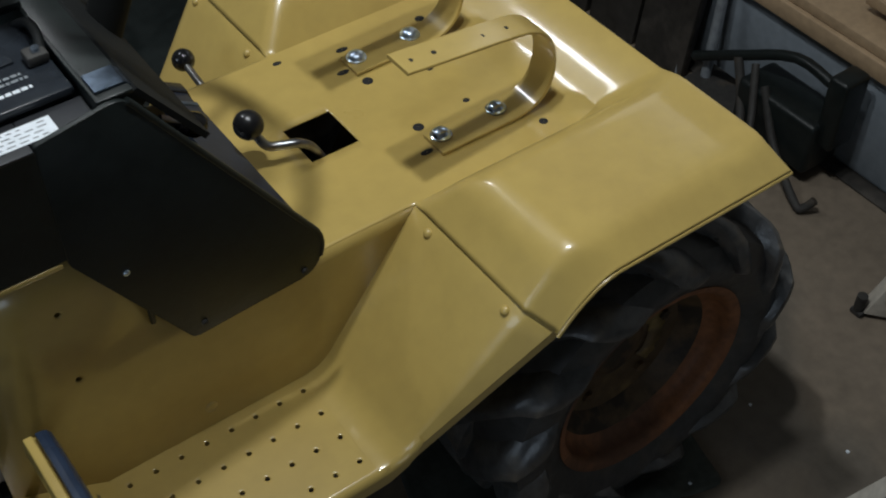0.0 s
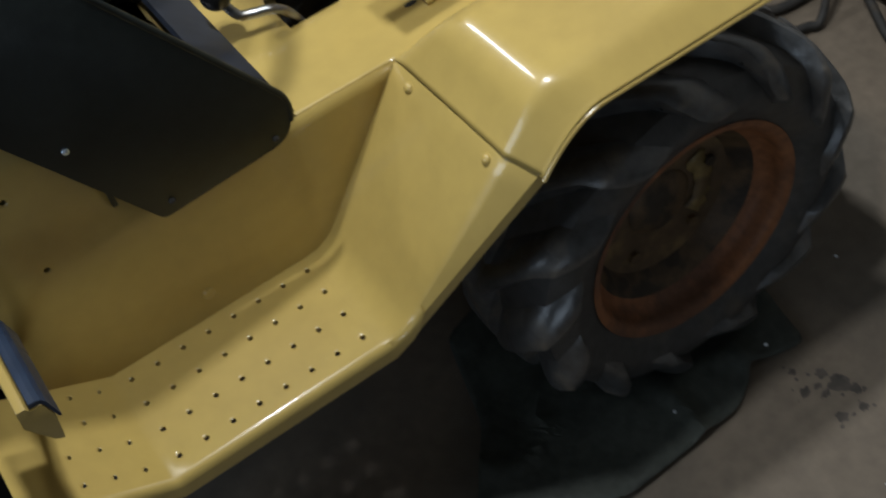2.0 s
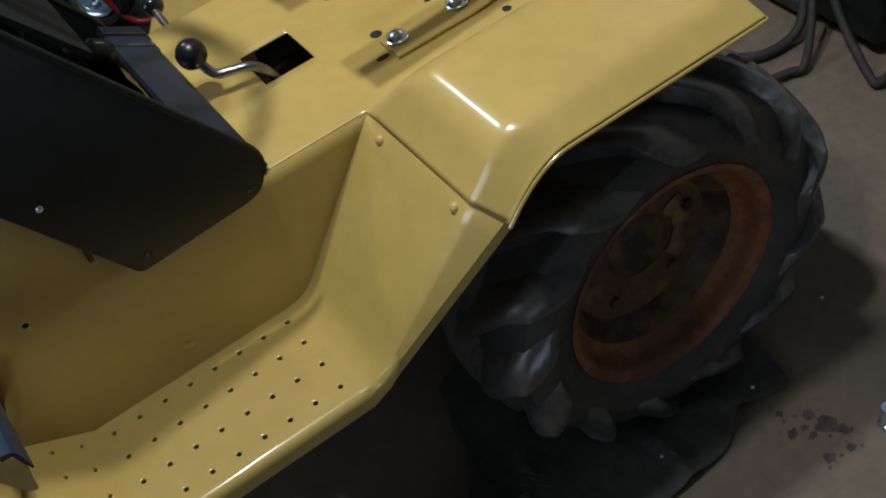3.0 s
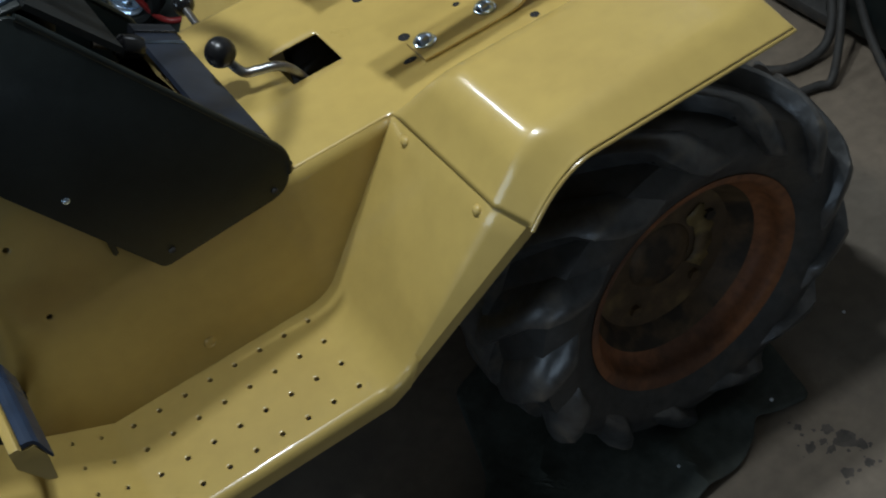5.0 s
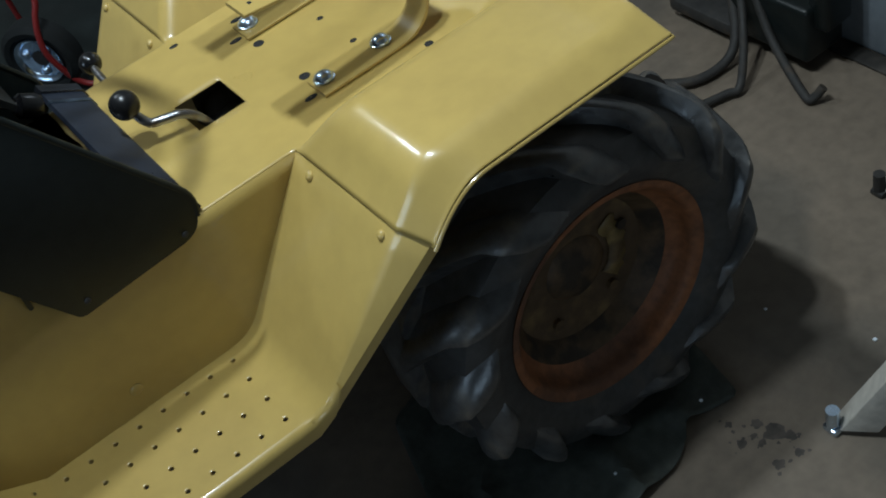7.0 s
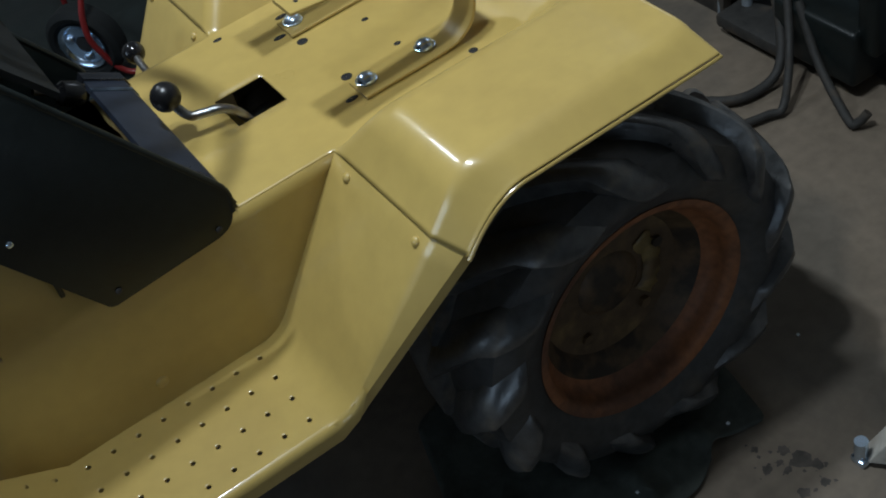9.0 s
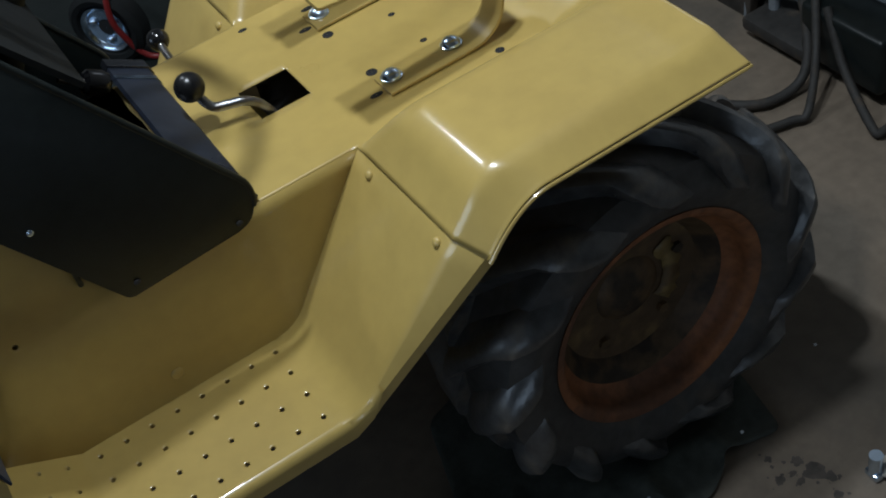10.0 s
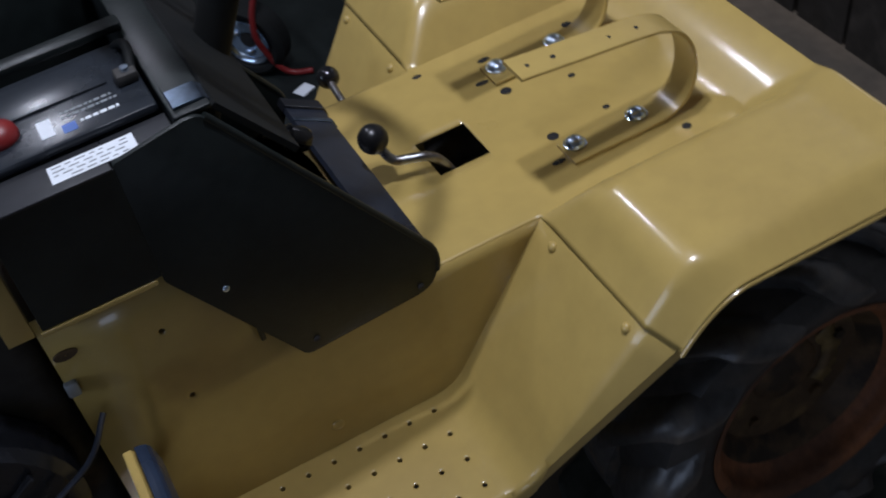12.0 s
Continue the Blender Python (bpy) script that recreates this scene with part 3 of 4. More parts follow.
bm = bmesh.new()
box(bm, -0.93, -0.565, 0.03, 0.33, 0.40, 0.80, 0.02, 3)
box(bm, -0.88, -0.60, 0.06, 0.30, 0.80, 0.90, 0.03, 3)
part("engine", bm, DARK_METAL, tractor, "greasy dark engine block")
bm = revolve(bmesh.new(), [(0.02, 0.128), (-0.030, 0.128), (-0.042, 0.118), (-0.046, 0.085), (-0.040, 0.060), (-0.044, 0.030), (-0.044, 0.001)], (-0.715, 0.005, 0.585), 40)
blower = part("blower_housing", bm, BLACK_GLOSS, tractor, "glossy black engine blower housing")
for k in range(10):
    a = 2 * math.pi * k / 10
    m = pose(-0.715, -0.043, 0.585) @ pose(0, 0, 0, 0, math.degrees(a), 0)
    part("cooling_fin", boxed(0.040, 0.108, -0.006, 0.004, -0.003, 0.003, 0.001, m=m), BLACK_GLOSS, blower)
part("control_cable", tube(bmesh.new(), curve_points([(-0.538, -0.012, 0.655), (-0.567, -0.045, 0.637), (-0.613, -0.055, 0.614), (-0.690, -0.058, 0.575)], 6), 0.0035, 8), STRIP, tractor, "thin grey control cable")

# black dash cowl: two side plates, cross strip, bulkhead flange
side_outline = rounded([(-0.136, 0.655), (-0.150, 0.607), (-0.314, 0.598), (-0.424, 0.786), (-0.424, 0.941), (-0.334, 0.957)], [0.026, 0.024, 0.006, 0.004, 0.004, 0.014])
for y0, y1 in ((-0.014, -0.008), (0.368, 0.374)):
    shift = 0.0 if y0 < 0 else -0.034
    bm = prism(bmesh.new(), [(x + shift, z) for x, z in side_outline], y0, y1, "y", 0.0012)
    part("cowl_side", bm, BLACK, tractor, "satin black sheet-steel cowl side")
    bm = bmesh.new()
    ym = (y0 + y1) / 2
    tube(bm, [(x + shift, ym, z) for x, z in side_outline[-2:] + side_outline[:7]], 0.0042, 10)
    part("rolled_rim", bm, BLACK, tractor)
bm = bmesh.new()
prism(bm, [(-0.138, 0.6225), (-0.132, 0.628), (-0.136, 0.640), (-0.184, 0.668), (-0.188, 0.662), (-0.144, 0.635)], 0.0, 0.342, "y")
part("dash_strip", bm, STRIP, tractor, "glossy black strip along the foot of the dash")
bm = prism(bmesh.new(), [(-0.146, 0.6225), (-0.140, 0.630), (-0.176, 0.658), (-0.182, 0.652)], 0.354, 0.366, "y")
part("dash_flange", bm, MATT, tractor)
# bright steel band laid on the fold, standing in for its glint
bm = prism(bmesh.new(), [(-0.1375, 0.630), (-0.1310, 0.629), (-0.1345, 0.6415), (-0.1840, 0.6702), (-0.1860, 0.667), (-0.1440, 0.640)], 0.298, 0.306, "y", 0.001)
part("glint_fold", bm, BARE, tractor, "bright steel band for the glint on the dash strip's fold")
bm = prism(bmesh.new(), [(-0.1375, 0.6225), (-0.130, 0.628), (-0.134, 0.643), (-0.183, 0.672), (-0.189, 0.664), (-0.144, 0.635)], 0.330, 0.352, "y", 0.002)
part("folded_end", bm, BLACK_GLOSS, tractor)
bm = prism(bmesh.new(), [(-0.320, 0.950), (-0.314, 0.953), (-0.250, 0.864), (-0.256, 0.860)], -0.004, 0.364, "y")
part("dash_support", bm, MATT, tractor)
# sheet on the deck: dirt, with the dash's shade mixed into its colour
bm = bmesh.new()
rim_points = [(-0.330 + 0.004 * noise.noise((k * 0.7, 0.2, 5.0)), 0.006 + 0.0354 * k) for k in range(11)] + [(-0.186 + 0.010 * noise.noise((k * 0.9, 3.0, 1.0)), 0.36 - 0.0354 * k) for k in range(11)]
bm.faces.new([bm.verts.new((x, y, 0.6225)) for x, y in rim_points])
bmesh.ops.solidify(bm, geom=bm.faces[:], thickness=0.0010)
part("shaded_grime", bm, SHADED_GRIME, tractor, "brown oily grime under the dash, darkened for the dash's shade")
bm = tube(bmesh.new(), [(-0.266, 0.088, 0.828), (-0.241, 0.088, 0.810)], 0.0045, 12)
choke = part("choke_stem", bm, OLD_STEEL, tractor)
bm = tube(bmesh.new(), [(-0.245, 0.088, 0.813), (-0.241, 0.088, 0.810), (-0.227, 0.088, 0.800), (-0.221, 0.088, 0.796), (-0.219, 0.088, 0.7945)], [0.009, 0.014, 0.015, 0.012, 0.004], 18)
part("knob", bm, KNOB, choke, "black plastic choke knob")
bm = bmesh.new()
box(bm, -0.354, -0.318, -0.006, 0.366, 0.950, 0.956, 0.002)
box(bm, -0.356, -0.350, -0.006, 0.366, 0.64, 0.956, 0.002)
part("bulkhead", bm, BLACK, tractor)
bm = prism(bmesh.new(), rounded([(-0.352, 0.957), (-0.352, 0.9595), (-0.322, 0.9595), (-0.316, 0.953), (-0.318, 0.951), (-0.324, 0.957)], 0.0015), 0.004, 0.034, "y")
part("worn_bend", bm, BARE, tractor, "bend of the bulkhead worn to bare steel")
for x, z in ((-0.371, 0.743), (-0.299, 0.615), (-0.167, 0.617)):
    bm = ball(bmesh.new(), (0, 0, 0), 0.0042, 0.5)
    bmesh.ops.transform(bm, matrix=pose(x, -0.0145, z, 90), verts=bm.verts[:])
    part("screw", bm, STEEL if z > 0.7 else DARK_METAL, tractor)

# battery tray: black box on the tunnel in front of the cowl
tray = part("battery_tray", boxed(-0.549, -0.357, -0.010, 0.372, 0.795, 0.800, 0.001), BLACK, tractor, "black sheet-steel battery tray")
part("tray_side", boxed(-0.549, -0.4242, -0.014, -0.008, 0.795, 0.936), BLACK, tray)
part("tray_side", boxed(-0.549, -0.357, 0.366, 0.372, 0.800, 0.945, 0.001), BLACK, tray)
part("tray_ledge", boxed(-0.4245, -0.357, -0.0075, 0.032, 0.937, 0.9408, 0.0015), LEDGE_BLACK, tray)
part("tray_ledge", boxed(-0.549, -0.425, -0.018, 0.032, 0.937, 0.9408, 0.0015), LEDGE_BLACK, tray)
bm = boxed(-0.549, -0.352, 0.168, 0.190, 0.958, 0.968, 0.003)
part("hold_down_bar", bm, BLACK, tractor)

# steering column
bm = tube(bmesh.new(), [(-0.385, 0.195, 0.64), (-0.212, 0.197, 1.00)], 0.022, 18)
part("steering_column", bm, MATT, tractor)
bm = tube(bmesh.new(), [(-0.213, 0.197, 0.99), (-0.204, 0.195, 1.06)], 0.010, 14)
part("steering_shaft", bm, OLD_STEEL, tractor)
tilt = pose(-0.205, 0.195, 1.070, 0, 30, 0)
bm = bmesh.new()
ring = [(0.155 * math.cos(a), 0.155 * math.sin(a), 0.0) for a in (2 * math.pi * k / 48 for k in range(49))]
tube(bm, ring, 0.0125, 12, caps=False)
bmesh.ops.transform(bm, matrix=tilt, verts=bm.verts[:])
steering_wheel = part("steering_wheel", bm, KNOB, tractor, "black steering wheel")
bm = revolve(bmesh.new(), [(-0.030, 0.012), (-0.028, 0.034), (0.004, 0.032), (0.012, 0.020), (0.012, 0.001)], (0, 0, 0), 24, "z")
bmesh.ops.transform(bm, matrix=tilt, verts=bm.verts[:])
part("hub", bm, KNOB, steering_wheel)
for a in (0.5, 2.6, 4.71):
    bm = tube(bmesh.new(), [(0.028 * math.cos(a), 0.028 * math.sin(a), -0.014), (0.151 * math.cos(a), 0.151 * math.sin(a), 0.0)], 0.007, 10)
    bmesh.ops.transform(bm, matrix=tilt, verts=bm.verts[:])
    part("spoke", bm, OLD_STEEL, steering_wheel)

# gear lever and the lever on the far side
lever_path = curve_points([(-0.022, 0.148, 0.50), (-0.036, 0.148, 0.590), (-0.052, 0.150, 0.630), (-0.070, 0.153, 0.646), (-0.090, 0.160, 0.648), (-0.108, 0.167, 0.651), (-0.119, 0.178, 0.670)], 5)
lever = part("gear_lever", tube(bmesh.new(), lever_path, 0.0062, 12), LEVER_STEEL, tractor, "bent bright steel gear lever")
part("knob", ball(bmesh.new(), (-0.122, 0.183, 0.681), 0.0195), KNOB, lever, "black ball knob")
far_lever = part("hand_lever", tube(bmesh.new(), [(-0.095, 0.356, 0.602), (-0.093, 0.400, 0.604), (-0.0905, 0.436, 0.606)], 0.0055, 12), OLD_STEEL, tractor)
part("knob", ball(bmesh.new(), (-0.090, 0.438, 0.607), 0.0165), KNOB, far_lever, "black ball knob")

# pedal
PX, PZ = -0.506, 0.663
pedal_outline = [(-0.031, -0.016), (-0.029, 0.007), (-0.0195, 0.007), (-0.018, 0.001), (-0.006, 0.001), (-0.001, -0.022), (-0.006, -0.055), (-0.014, -0.050)]
pedal = part("pedal", prism(bmesh.new(), rounded([(PX + x, PZ + z) for x, z in pedal_outline], 0.002), -0.213, -0.090, "y", 0.001), YELLOW, tractor, "yellow steel foot pedal")
pad_outline = [(-0.017, 0.0025), (-0.016, 0.009), (-0.010, 0.0085), (-0.0045, 0.006), (-0.001, 0.000), (0.0035, -0.026), (0.001, -0.0265), (-0.0045, -0.001), (-0.007, 0.0025)]
part("pedal_pad", prism(bmesh.new(), rounded([(PX + x, PZ + z) for x, z in pad_outline], 0.001), -0.212, -0.091, "y"), PAD_RUBBER, pedal, "worn blue-black rubber pedal pad")
part("pedal_arm", tube(bmesh.new(), curve_points([(PX - 0.008, -0.135, PZ - 0.035), (PX - 0.010, -0.090, PZ - 0.065), (PX - 0.012, -0.040, PZ - 0.105), (PX - 0.015, 0.0, PZ - 0.135)], 4), 0.007, 12), MATT, pedal)

# screws of the slope, plugs and small holes of the deck
for x, y, z in ((-0.0085, -0.040, 0.6065), (-0.0085, -0.193, 0.6065), (-0.0085, 0.400, 0.6065), (-0.0085, 0.553, 0.6065)):
    bm = ball(bmesh.new(), (0, 0, 0), 0.0066, 0.8)
    bmesh.ops.transform(bm, matrix=pose(x, y, z, 0, -53, 0), verts=bm.verts[:])
    part("screw", bm, YELLOW, tractor, "domed screw painted over in yellow")


def plug(x, y, r, stretch=1.0):
    bm = bmesh.new()
    revolve(bm, [(-0.004, r), (0.0004, r), (0.0008, r * 0.85), (0.0008, 0.0005)], (0, 0, 0), 16, "z")
    bmesh.ops.transform(bm, matrix=pose(x, y, pan_height(x, y)) @ Matrix.Diagonal((stretch, 1, 1, 1)), verts=bm.verts[:])
    part("plug", bm, HOLE, tractor)


for x, y, r, s in ((0.087, 0.115, 0.0078, 1.0), (0.068, 0.069, 0.0045, 2.1), (0.095, 0.313, 0.0048, 2.0), (0.069, 0.269, 0.0048, 2.0), (0.086, 0.234, 0.0078, 1.0), (0.171, 0.123, 0.0042, 1.2), (0.171, 0.207, 0.0042, 1.2), (0.005, 0.339, 0.004, 1.7), (0.226, 0.310, 0.0062, 1.2), (0.228, 0.029, 0.0062, 1.0)):
    plug(x, y, r, s)


def seat_spring(yc):
    """A broad leaf spring bent to a loop: lower leg on the deck, upper leg free."""
    path = [(0.080, 0.6235), (0.150, 0.6235), (0.203, 0.6240), (0.228, 0.630), (0.247, 0.645), (0.257, 0.668), (0.259, 0.694), (0.253, 0.720), (0.239, 0.742), (0.218, 0.755), (0.190, 0.763), (0.100, 0.777), (0.018, 0.790)]
    path = [(p.x, p.z) for p in curve_points([(x, 0, z) for x, z in path], 3)]
    bm = bmesh.new()
    w, t = 0.0225, 0.0024
    rows = []
    for i, (x, z) in enumerate(path):
        a, b = path[max(i - 1, 0)], path[min(i + 1, len(path) - 1)]
        d = Vector((b[0] - a[0], b[1] - a[1])).normalized()
        n = Vector((-d.y, d.x))
        yb = yc - 0.015 * max(0.0, 0.25 - x) / 0.232 * (z > 0.70)
        rows.append([bm.verts.new((x + n.x * s, yb + e, z + n.y * s)) for e, s in ((-w, -t * 0.6), (-w + 0.0012, -t), (w - 0.0012, -t), (w, -t * 0.6), (w, t * 0.6), (w - 0.0012, t), (-w + 0.0012, t), (-w, t * 0.6))])
    for a, b in zip(rows, rows[1:]):
        for k in range(8):
            bm.faces.new((a[k], a[(k + 1) % 8], b[(k + 1) % 8], b[k]))
    bm.faces.new(rows[0])
    bm.faces.new(rows[-1][::-1])
    spring = part("seat_spring", bm, YELLOW, tractor, "yellow looped leaf spring for the seat")
    for x, z in ((0.186, 0.7660), (0.147, 0.7720), (0.071, 0.7842), (0.036, 0.7895)):
        bm = revolve(bmesh.new(), [(-0.002, 0.0035), (0.0003, 0.0035), (0.0003, 0.0002)], (x, yc - 0.002 - 0.015 * (0.25 - x) / 0.232, z), 12, "z")
        part("bolt_hole", bm, HOLE, spring)
    for x in (0.098, 0.188):
        bm = revolve(bmesh.new(), [(0.0, 0.0145), (0.0016, 0.0145), (0.0022, 0.0132), (0.0052, 0.0120), (0.0080, 0.0090), (0.0098, 0.0050), (0.0105, 0.0005)], (x, yc + 0.008, 0.6262), 20, "z")
        part("carriage_bolt", bm, STEEL, spring, "bright zinc carriage bolt")
    return spring


seat_spring(0.072)
seat_spring(0.272)

# ---------------------------------------------------------------- battery in its tray
battery = thing("battery", "black lead battery with white label in its tray", "battery", -0.45, 0.085, 0.801)
def bpart(name, bm, mat, label=""):
    return under(part(name, bm, mat, None, label), battery)
bpart("case", boxed(-0.545, -0.362, 0.036, 0.165, 0.802, 0.940, 0.006), PLASTIC)
bpart("lid", boxed(-0.547, -0.360, 0.034, 0.167, 0.940, 0.952, 0.004), PLASTIC)
bpart("vent_strip", boxed(-0.53, -0.392, 0.098, 0.152, 0.952, 0.9545, 0.001), PLASTIC)
bpart("label", boxed(-0.478, -0.394, -0.006, 0.0215, 0.9409, 0.9415), PAPER, "white printed label")
random.seed(23)
for k in range(4):  # lines of unreadable print
    x = -0.474
    while x < -0.402:
        w = random.uniform(0.004, 0.012)
        if random.random() < 0.75:
            y = -0.0025 + 0.0062 * k
            bpart("print_bar", boxed(x, min(x + w, -0.397), y, y + 0.0016, 0.9416, 0.9418), GREY_METAL)
        x += w + 0.004
bpart("label", boxed(-0.470, -0.456, 0.050, 0.080, 0.9521, 0.9527), PAPER)
bpart("label", boxed(-0.449, -0.435, 0.046, 0.060, 0.9521, 0.9527), BLUE)
for y, x0, x1, mat in ((0.078, -0.446, -0.394, GREY_METAL), (0.070, -0.446, -0.390, GREY_METAL), (0.054, -0.430, -0.392, PAPER)):
    x = x0
    while x < x1:
        w = random.uniform(0.0025, 0.007)
        bpart("print_bar", boxed(x, min(x + w, x1), y, y + (0.0045 if mat is PAPER else 0.0035), 0.9521, 0.9526), mat)
        x += w + 0.0016
bpart("terminal_cap", ball(bmesh.new(), (-0.505, 0.080, 0.955), 0.020, 0.8), RED, "red rubber terminal cap")
bpart("clamp", boxed(-0.384, -0.362, 0.080, 0.100, 0.952, 0.964, 0.003), DARK_METAL, "greasy dark cable clamp")
bpart("cable", tube(bmesh.new(), curve_points([(-0.366, 0.094, 0.960), (-0.361, 0.112, 0.966), (-0.360, 0.138, 0.962), (-0.368, 0.158, 0.950), (-0.390, 0.172, 0.930)], 6), 0.005, 10), MATT, "black battery cable")
bpart("terminal", tube(bmesh.new(), [(-0.372, 0.089, 0.950), (-0.372, 0.089, 0.968)], 0.0045, 14), STEEL)

# ---------------------------------------------------------------- floor things
# black sheet under the wheel
outline = [(-0.141, -0.209), (0.031, -0.322), (0.13, -0.318), (0.243, -0.311), (0.285, -0.285), (0.30, -0.268), (0.391, -0.290), (0.408, -0.198), (0.40, 0.02), (0.10, 0.10), (-0.01, 0.06), (-0.055, -0.095)]
outline = rounded(outline, 0.02, 3)
bm = bmesh.new()
f = bm.faces.new([bm.verts.new((x, y, 0.004)) for x, y in outline])
bmesh.ops.triangulate(bm, faces=[f])
for _ in range(5):
    bmesh.ops.subdivide_edges(bm, edges=[e for e in bm.edges if e.calc_length() > 0.018], cuts=1)
    bmesh.ops.triangulate(bm, faces=bm.faces[:])
for v in bm.verts:
    x, y = v.co.x, v.co.y
    hit = max(0.0, 1 - math.hypot((x - 0.258) / 0.16, (y + 0.13) / 0.12))
    n = noise.noise((x * 9, y * 9, 0.3)) * 0.5 + 0.5
    fold = abs(noise.noise((x * 5 + 2, y * 7, 1.7)))
    edge_lift = 0.012 * n + 0.05 * max(0.0, 0.16 - fold) * 1.4
    v.co.z = 0.004 + edge_lift * (1 - min(1, 2.2 * hit))
tarp = part("plastic_sheet", bm, TARP, None)
sol = tarp.modifiers.new("film", "SOLIDIFY")
sol.thickness, sol.offset = 0.0012, 1
tagged(tarp, "crumpled black plastic sheet under the rear wheel", "plastic sheet")

# oil spots
random.seed(4)
bm = bmesh.new()
spots = [(0.375, -0.415, 0.007), (0.341, -0.408, 0.008), (0.378, -0.364, 0.014), (0.388, -0.388, 0.007), (0.351, -0.366, 0.006), (0.331, -0.346, 0.008), (0.342, -0.311, 0.006), (0.371, -0.338, 0.008), (0.351, -0.350, 0.005)]
for x, y, r in spots[:]:
    for _ in range(4):
        a, d = random.uniform(0, 6.28), random.uniform(0.7, 2.4) * r
        spots.append((x + d * math.cos(a), y + d * math.sin(a), r * random.uniform(0.12, 0.45)))
for i, (x, y, r) in enumerate(spots):
    ring = []
    for k in range(18):
        a = 2 * math.pi * k / 18
        rr = r * (1 + 0.7 * noise.noise((x * 40 + 1.6 * math.cos(a), y * 40 + 1.6 * math.sin(a), r * 50)))
        ring.append(bm.verts.new((x + rr * math.cos(a), y + rr * math.sin(a), 0.0004 + 0.00002 * i)))
    bm.faces.new(ring)
tagged(part("oil_spots", bm, OIL, None, smooth=False), "small dark oil spots on the concrete floor", "oil stain", kind="stuff")


def sawhorse_leg(x, y, dx, dy, foot=STEEL):
    """A slanting timber leg with a small steel foot."""
    leg = thing("timber_leg", "slanting pale timber leg with a steel foot on the floor", "timber leg", x, y, 0, "timber legs")
    d = Vector((dx, dy, 0.90)).normalized()
    side = Vector((-0.75, -0.66, 0)).normalized()
    side = (side - d * side.dot(d)).normalized()
    m = Matrix((side, d.cross(side), d)).transposed().to_4x4()
    bm = bmesh.new()
    box(bm, -0.018, 0.018, -0.024, 0.024, 0.0, 0.80, 0.003)
    bmesh.ops.transform(bm, matrix=m, verts=bm.verts[:])
    for v in bm.verts:
        if v.co.z < 0.08:
            v.co -= d * ((v.co.z - 0.012) / d.z)
    part("board", bm, PALE_WOOD, leg)
    bm = bmesh.new()
    box(bm, -0.036, 0.004, 0.004, 0.030, 0.0, 0.012, 0.004)
    tube(bm, [(-0.026, 0.018, 0.010), (-0.026, 0.018, 0.046)], 0.010, 12)
    part("steel_foot", bm, foot, leg, "small steel foot")
    return leg


sawhorse_leg(0.462, -0.440, 0.24, -0.36)
sawhorse_leg(0.870, -0.185, 0.16, -0.22, DARK_METAL)

# grey steel base and dark block beyond the timber leg
slab = part("steel_base_plate", boxed(0.0, 0.46, -0.36, 0.0, 0.0, 0.040, 0.005, m=pose(0.362, -0.558, 0.0, 0, 0, -7)), GREY_METAL, None)
tagged(slab, "scuffed grey steel base plate on the floor", "base plate")
block = part("motor_housing", boxed(-0.11, 0.16, -0.10, 0.02, 0.0, 0.085, 0.018, 3, m=pose(0.575, -0.600, 0.0405, 0, 0, -7)), BLACK_GLOSS, None)
tagged(block, "small dark blue-black motor housing on the floor", "motor")

# tubular stand behind the tractor
stand = thing("tubular_stand", "dark steel tube stand with a black box on it", "stand", 0.98, 0.25, 0)
def spart(name, bm, mat, label=""):
    return under(part(name, bm, mat, None, label), stand)
spart("tube_leg", tube(bmesh.new(), curve_points([(1.030, 0.352, 0.165), (1.010, 0.312, 0.105), (0.970, 0.268, 0.050), (0.93, 0.262, 0.018), (0.86, 0.275, 0.015), (0.80, 0.34, 0.015)], 5), 0.0095, 12), DARK_METAL)
spart("tube_leg", tube(bmesh.new(), curve_points([(0.80, 0.22, 0.014), (0.87, 0.20, 0.014), (0.90, 0.192, 0.02), (0.96, 0.235, 0.09), (1.02, 0.30, 0.185)], 5), 0.008, 12), DARK_METAL)
spart("hook_leg", tube(bmesh.new(), curve_points([(1.01, 0.26, 0.16), (0.985, 0.19, 0.07), (0.950, 0.085, 0.014), (0.955, 0.066, 0.016), (0.968, 0.056, 0.035)], 5), 0.0085, 12), DARK_METAL)
spart("body", boxed(1.00, 1.10, 0.12, 0.32, 0.03, 0.15, 0.012, 3), BLACK, "matt black steel body")
spart("rail", tube(bmesh.new(), curve_points([(1.04, 0.47, 0.09), (1.04, 0.36, 0.16), (1.05, 0.234, 0.228), (1.05, 0.13, 0.222)], 4), 0.011, 12), BLACK)
spart("end_post", boxed(1.02, 1.09, 0.090, 0.135, 0.10, 0.262, 0.010, 3), BLACK)
spart("plate", boxed(0.99, 1.10, 0.30, 0.47, 0.02, 0.05, 0.008), DARK_METAL)

# loose planks on the sill
for px0, px1, py0, py1, pz in ((1.115, 1.29, -1.6, 0.34, 0.279), (1.17, 1.295, -1.9, 0.20, 0.323)):
    plank = part("plank", boxed(px0, px1, py0, py1, pz, pz + 0.022, 0.002), WOOD, None)
    tagged(plank, "rough pale pine plank lying on the sill", "plank", "planks on the sill")
for tx, ty in ((1.066, 0.44), (1.070, 0.515)):
    pole = part("steel_tube", tube(bmesh.new(), [(tx - 0.02, ty, 0.0), (1.083, ty + 0.02, 0.27), (1.115, ty + 0.05, 0.95)], 0.011, 14), PALE_STEEL, None)
    tagged(pole, "dull pale steel tube leaning against the sill", "steel tube", group="leaning steel tubes")
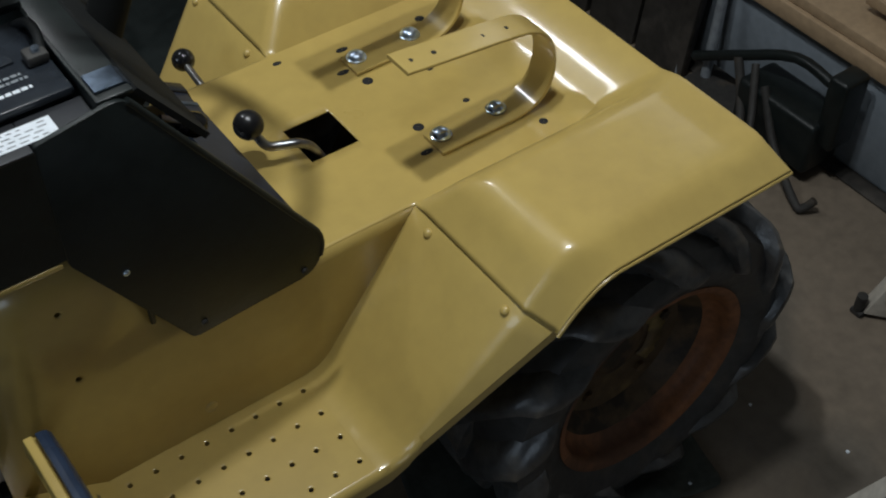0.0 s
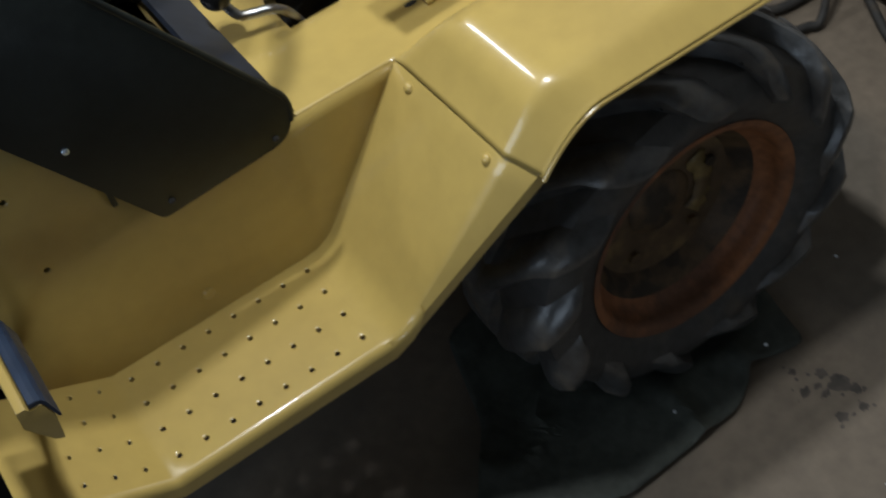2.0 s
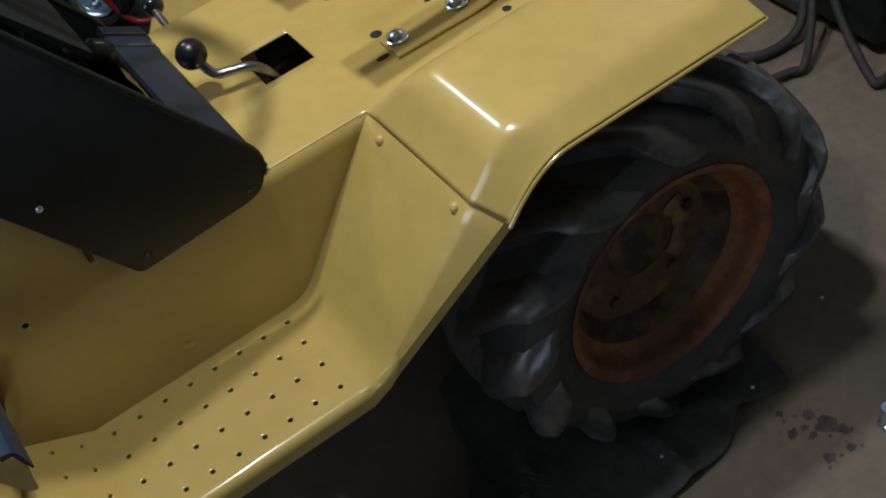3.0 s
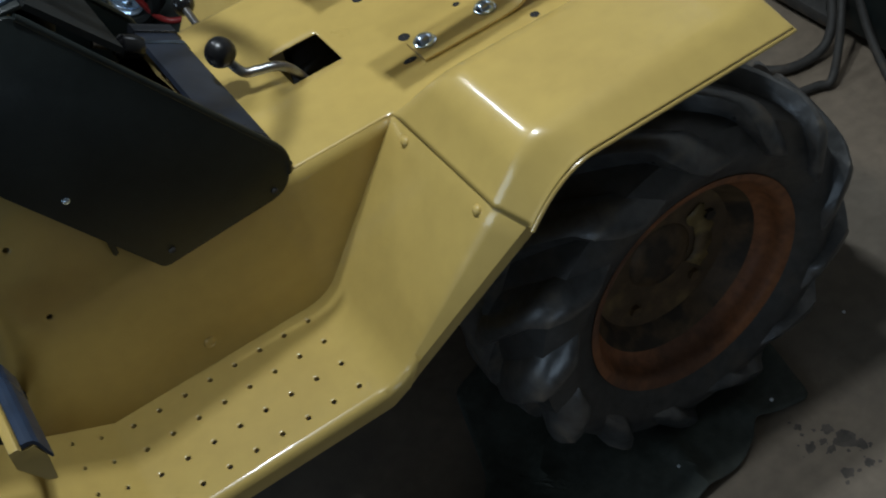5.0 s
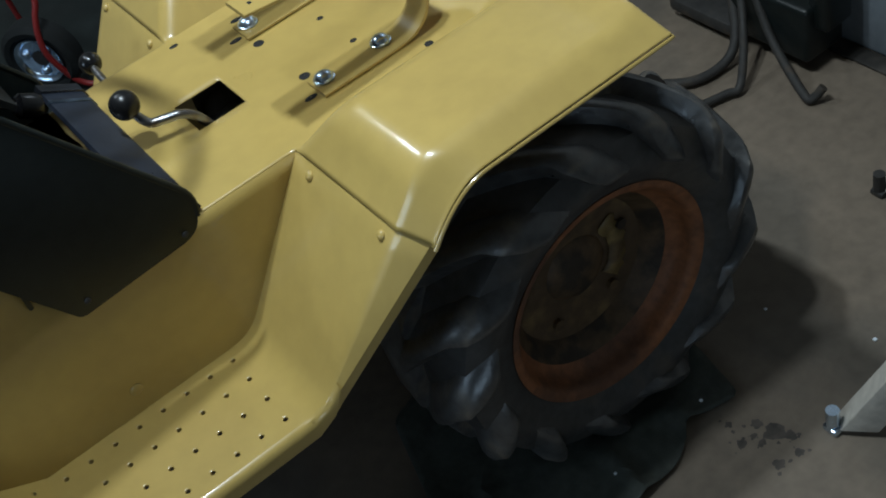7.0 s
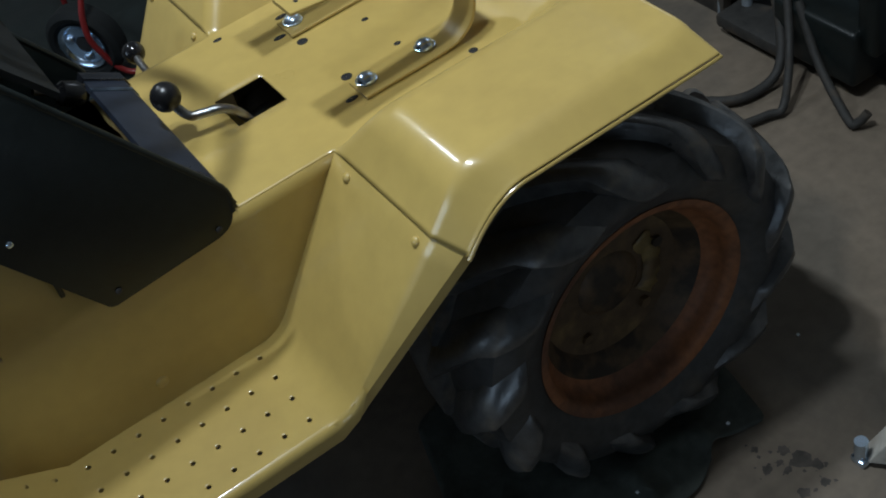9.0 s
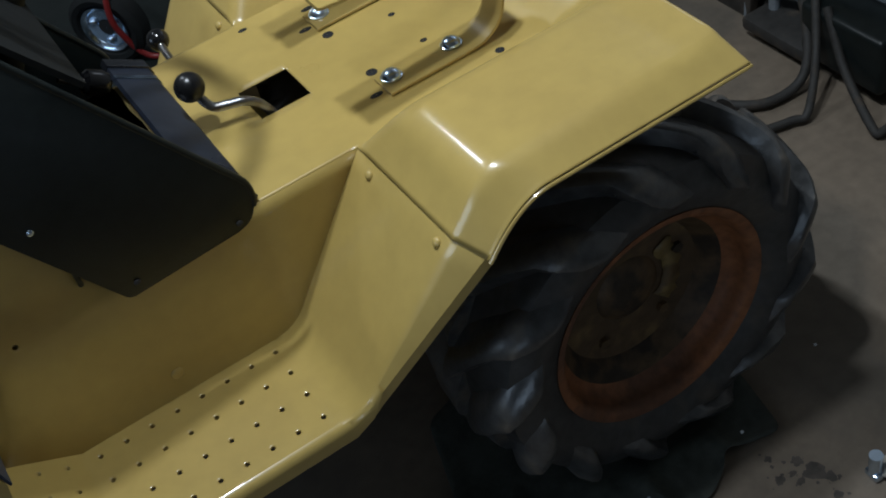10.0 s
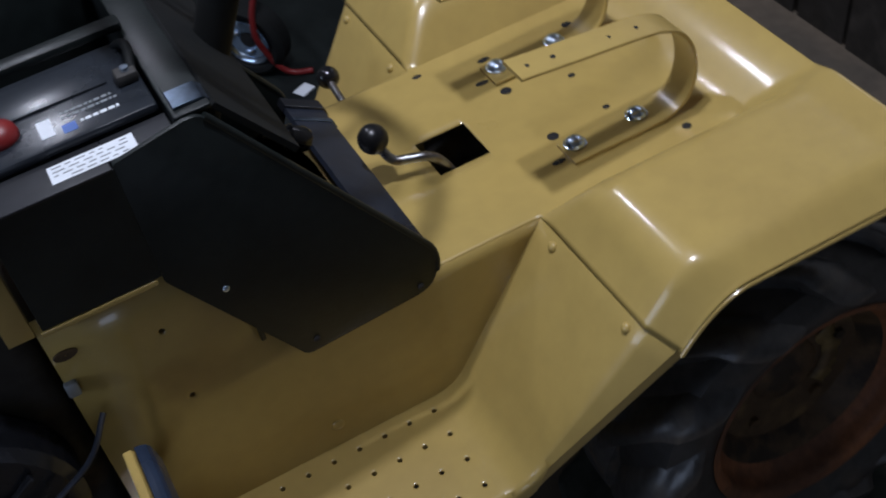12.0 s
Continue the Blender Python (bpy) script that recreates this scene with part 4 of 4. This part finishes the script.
# dark boards leaning beside them
random.seed(7)
for k in range(6):
    y0 = 0.575 + 0.155 * k
    lean = 0.10 + random.uniform(-0.015, 0.01)
    m = Matrix(((1, 0, lean, 1.052 + 0.002 * (k % 2)), (0, 1, random.uniform(-0.03, 0.03), y0), (0, 0, 1, 0.0), (0, 0, 0, 1)))
    bm = boxed(-0.012, 0.012, -0.072, 0.072, 0.0, 0.98 - 0.05 * (k % 3), 0.003)
    bmesh.ops.transform(bm, matrix=m, verts=bm.verts[:])
    board = part("dark_board", bm, DARK_WOOD, None)
    tagged(board, "dark stained board leaning against the sill", "board", group="leaning boards")

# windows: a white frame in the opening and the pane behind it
# the second and third are unseen, added only to carry fill lamps
for name, at, turn, wide, high in (("window_1", (1.2805, 0.85, 1.39), 0, 0.60, 0.34), ("near_fill_window", (-2.30, -3.3805, 0.40), -90, 1.40, 0.80), ("front_fill_window", (-3.3805, 0.20, 1.35), 180, 2.00, 0.90)):
    win = thing(name, "white framed window out of view, holding an area lamp", "window", *at, kind="structure")
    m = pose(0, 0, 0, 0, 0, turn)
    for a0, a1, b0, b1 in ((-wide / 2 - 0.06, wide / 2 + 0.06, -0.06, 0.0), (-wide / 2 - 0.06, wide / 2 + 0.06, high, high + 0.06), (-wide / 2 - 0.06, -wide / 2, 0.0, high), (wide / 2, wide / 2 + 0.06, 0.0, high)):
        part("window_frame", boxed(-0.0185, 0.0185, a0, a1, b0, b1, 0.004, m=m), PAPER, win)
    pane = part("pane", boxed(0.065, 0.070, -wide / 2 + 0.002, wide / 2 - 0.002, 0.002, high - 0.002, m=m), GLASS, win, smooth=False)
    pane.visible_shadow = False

# black tote and small wheel beyond the tractor
tote = thing("storage_tote", "low black plastic tote standing on the floor", "storage tote", -0.12, 1.15, 0)
part("tub", boxed(-0.46, 0.50, -0.34, 0.42, 0.0, 0.20, 0.02, 3), MATT, tote)
part("lid", boxed(-0.48, 0.52, -0.36, 0.44, 0.202, 0.224, 0.012, 3), BLACK, tote)
WX, WY, WZ = -0.051, 1.082, 0.303
cart_wheel = thing("small_wheel", "small black rubber wheel with a bright steel hub", "wheel", WX, WY, 0.224)
tilt = pose(0, 0, WZ - 0.224, 0, 0, -49)
bm = revolve(bmesh.new(), [(-0.016, 0.052), (-0.024, 0.058), (-0.026, 0.068), (-0.016, 0.0785), (0.016, 0.0785), (0.026, 0.068), (0.024, 0.058), (0.016, 0.052)], (0, 0, 0), 40, closed=True)
bmesh.ops.transform(bm, matrix=tilt, verts=bm.verts[:])
part("tyre", bm, MATT, cart_wheel)
bm = revolve(bmesh.new(), [(0.014, 0.052), (-0.016, 0.053), (-0.022, 0.050), (-0.020, 0.044), (-0.014, 0.040), (-0.012, 0.018), (-0.006, 0.016), (-0.004, 0.001)], (0, 0, 0), 40)
bmesh.ops.transform(bm, matrix=tilt, verts=bm.verts[:])
part("hub", bm, STEEL, cart_wheel, "bright steel hub")
for a in (0.6, 2.7, 4.7):
    bm = ball(bmesh.new(), (0, 0, 0), 0.010, 0.6)
    bmesh.ops.transform(bm, matrix=tilt @ pose(0.028 * math.cos(a), -0.015, 0.028 * math.sin(a), 90), verts=bm.verts[:])
    part("bolt", bm, STEEL, cart_wheel)
bm = revolve(bmesh.new(), [(-0.013, 0.017), (-0.0135, 0.001)], (0, 0, 0), 20)
bmesh.ops.transform(bm, matrix=tilt, verts=bm.verts[:])
part("bore", bm, HOLE, cart_wheel)
cord_path = [(-0.020, 1.34, 0.230), (-0.024, 1.33, 0.36), (-0.030, 1.24, 0.52), (-0.024, 1.12, 0.545), (-0.020, 1.05, 0.480), (-0.023, 1.03, 0.436), (-0.037, 1.03, 0.406), (-0.049, 1.03, 0.371), (-0.053, 1.03, 0.330), (-0.044, 1.03, 0.293), (-0.028, 1.03, 0.252), (-0.006, 1.02, 0.231), (0.030, 1.00, 0.230)]
cord = part("red_cord", tube(bmesh.new(), curve_points(cord_path, 6), 0.006, 10), RED, None)
tagged(cord, "red insulated cord draped over the small wheel", "cord")

card = part("paper_card", boxed(-0.017, 0.017, -0.014, 0.014, 0.0, 0.0015, m=pose(-0.008, 0.960, 0.2245, 0, 0, 25)), PAPER, None)
tagged(card, "small white paper card lying on the black tote", "paper card")

# pale chips on the sheet and the floor
random.seed(11)
bm = bmesh.new()
for gx, gy in ((0.166, -0.262), (0.34, -0.26), (0.60, -0.36), (0.54, -0.20), (0.66, -0.05), (0.31, -0.52), (0.45, -0.60)):
    r = random.uniform(0.0016, 0.0030)
    box(bm, gx - r, gx + r, gy - r, gy + r, 0.0002 + (0.016 if gy > -0.30 and gx < 0.4 else 0), 0.0025 + (0.016 if gy > -0.30 and gx < 0.4 else 0), 0.0006, 1)
tagged(part("paint_chips", bm, PAPER, None), "tiny pale chips scattered on the floor", "debris", kind="stuff")
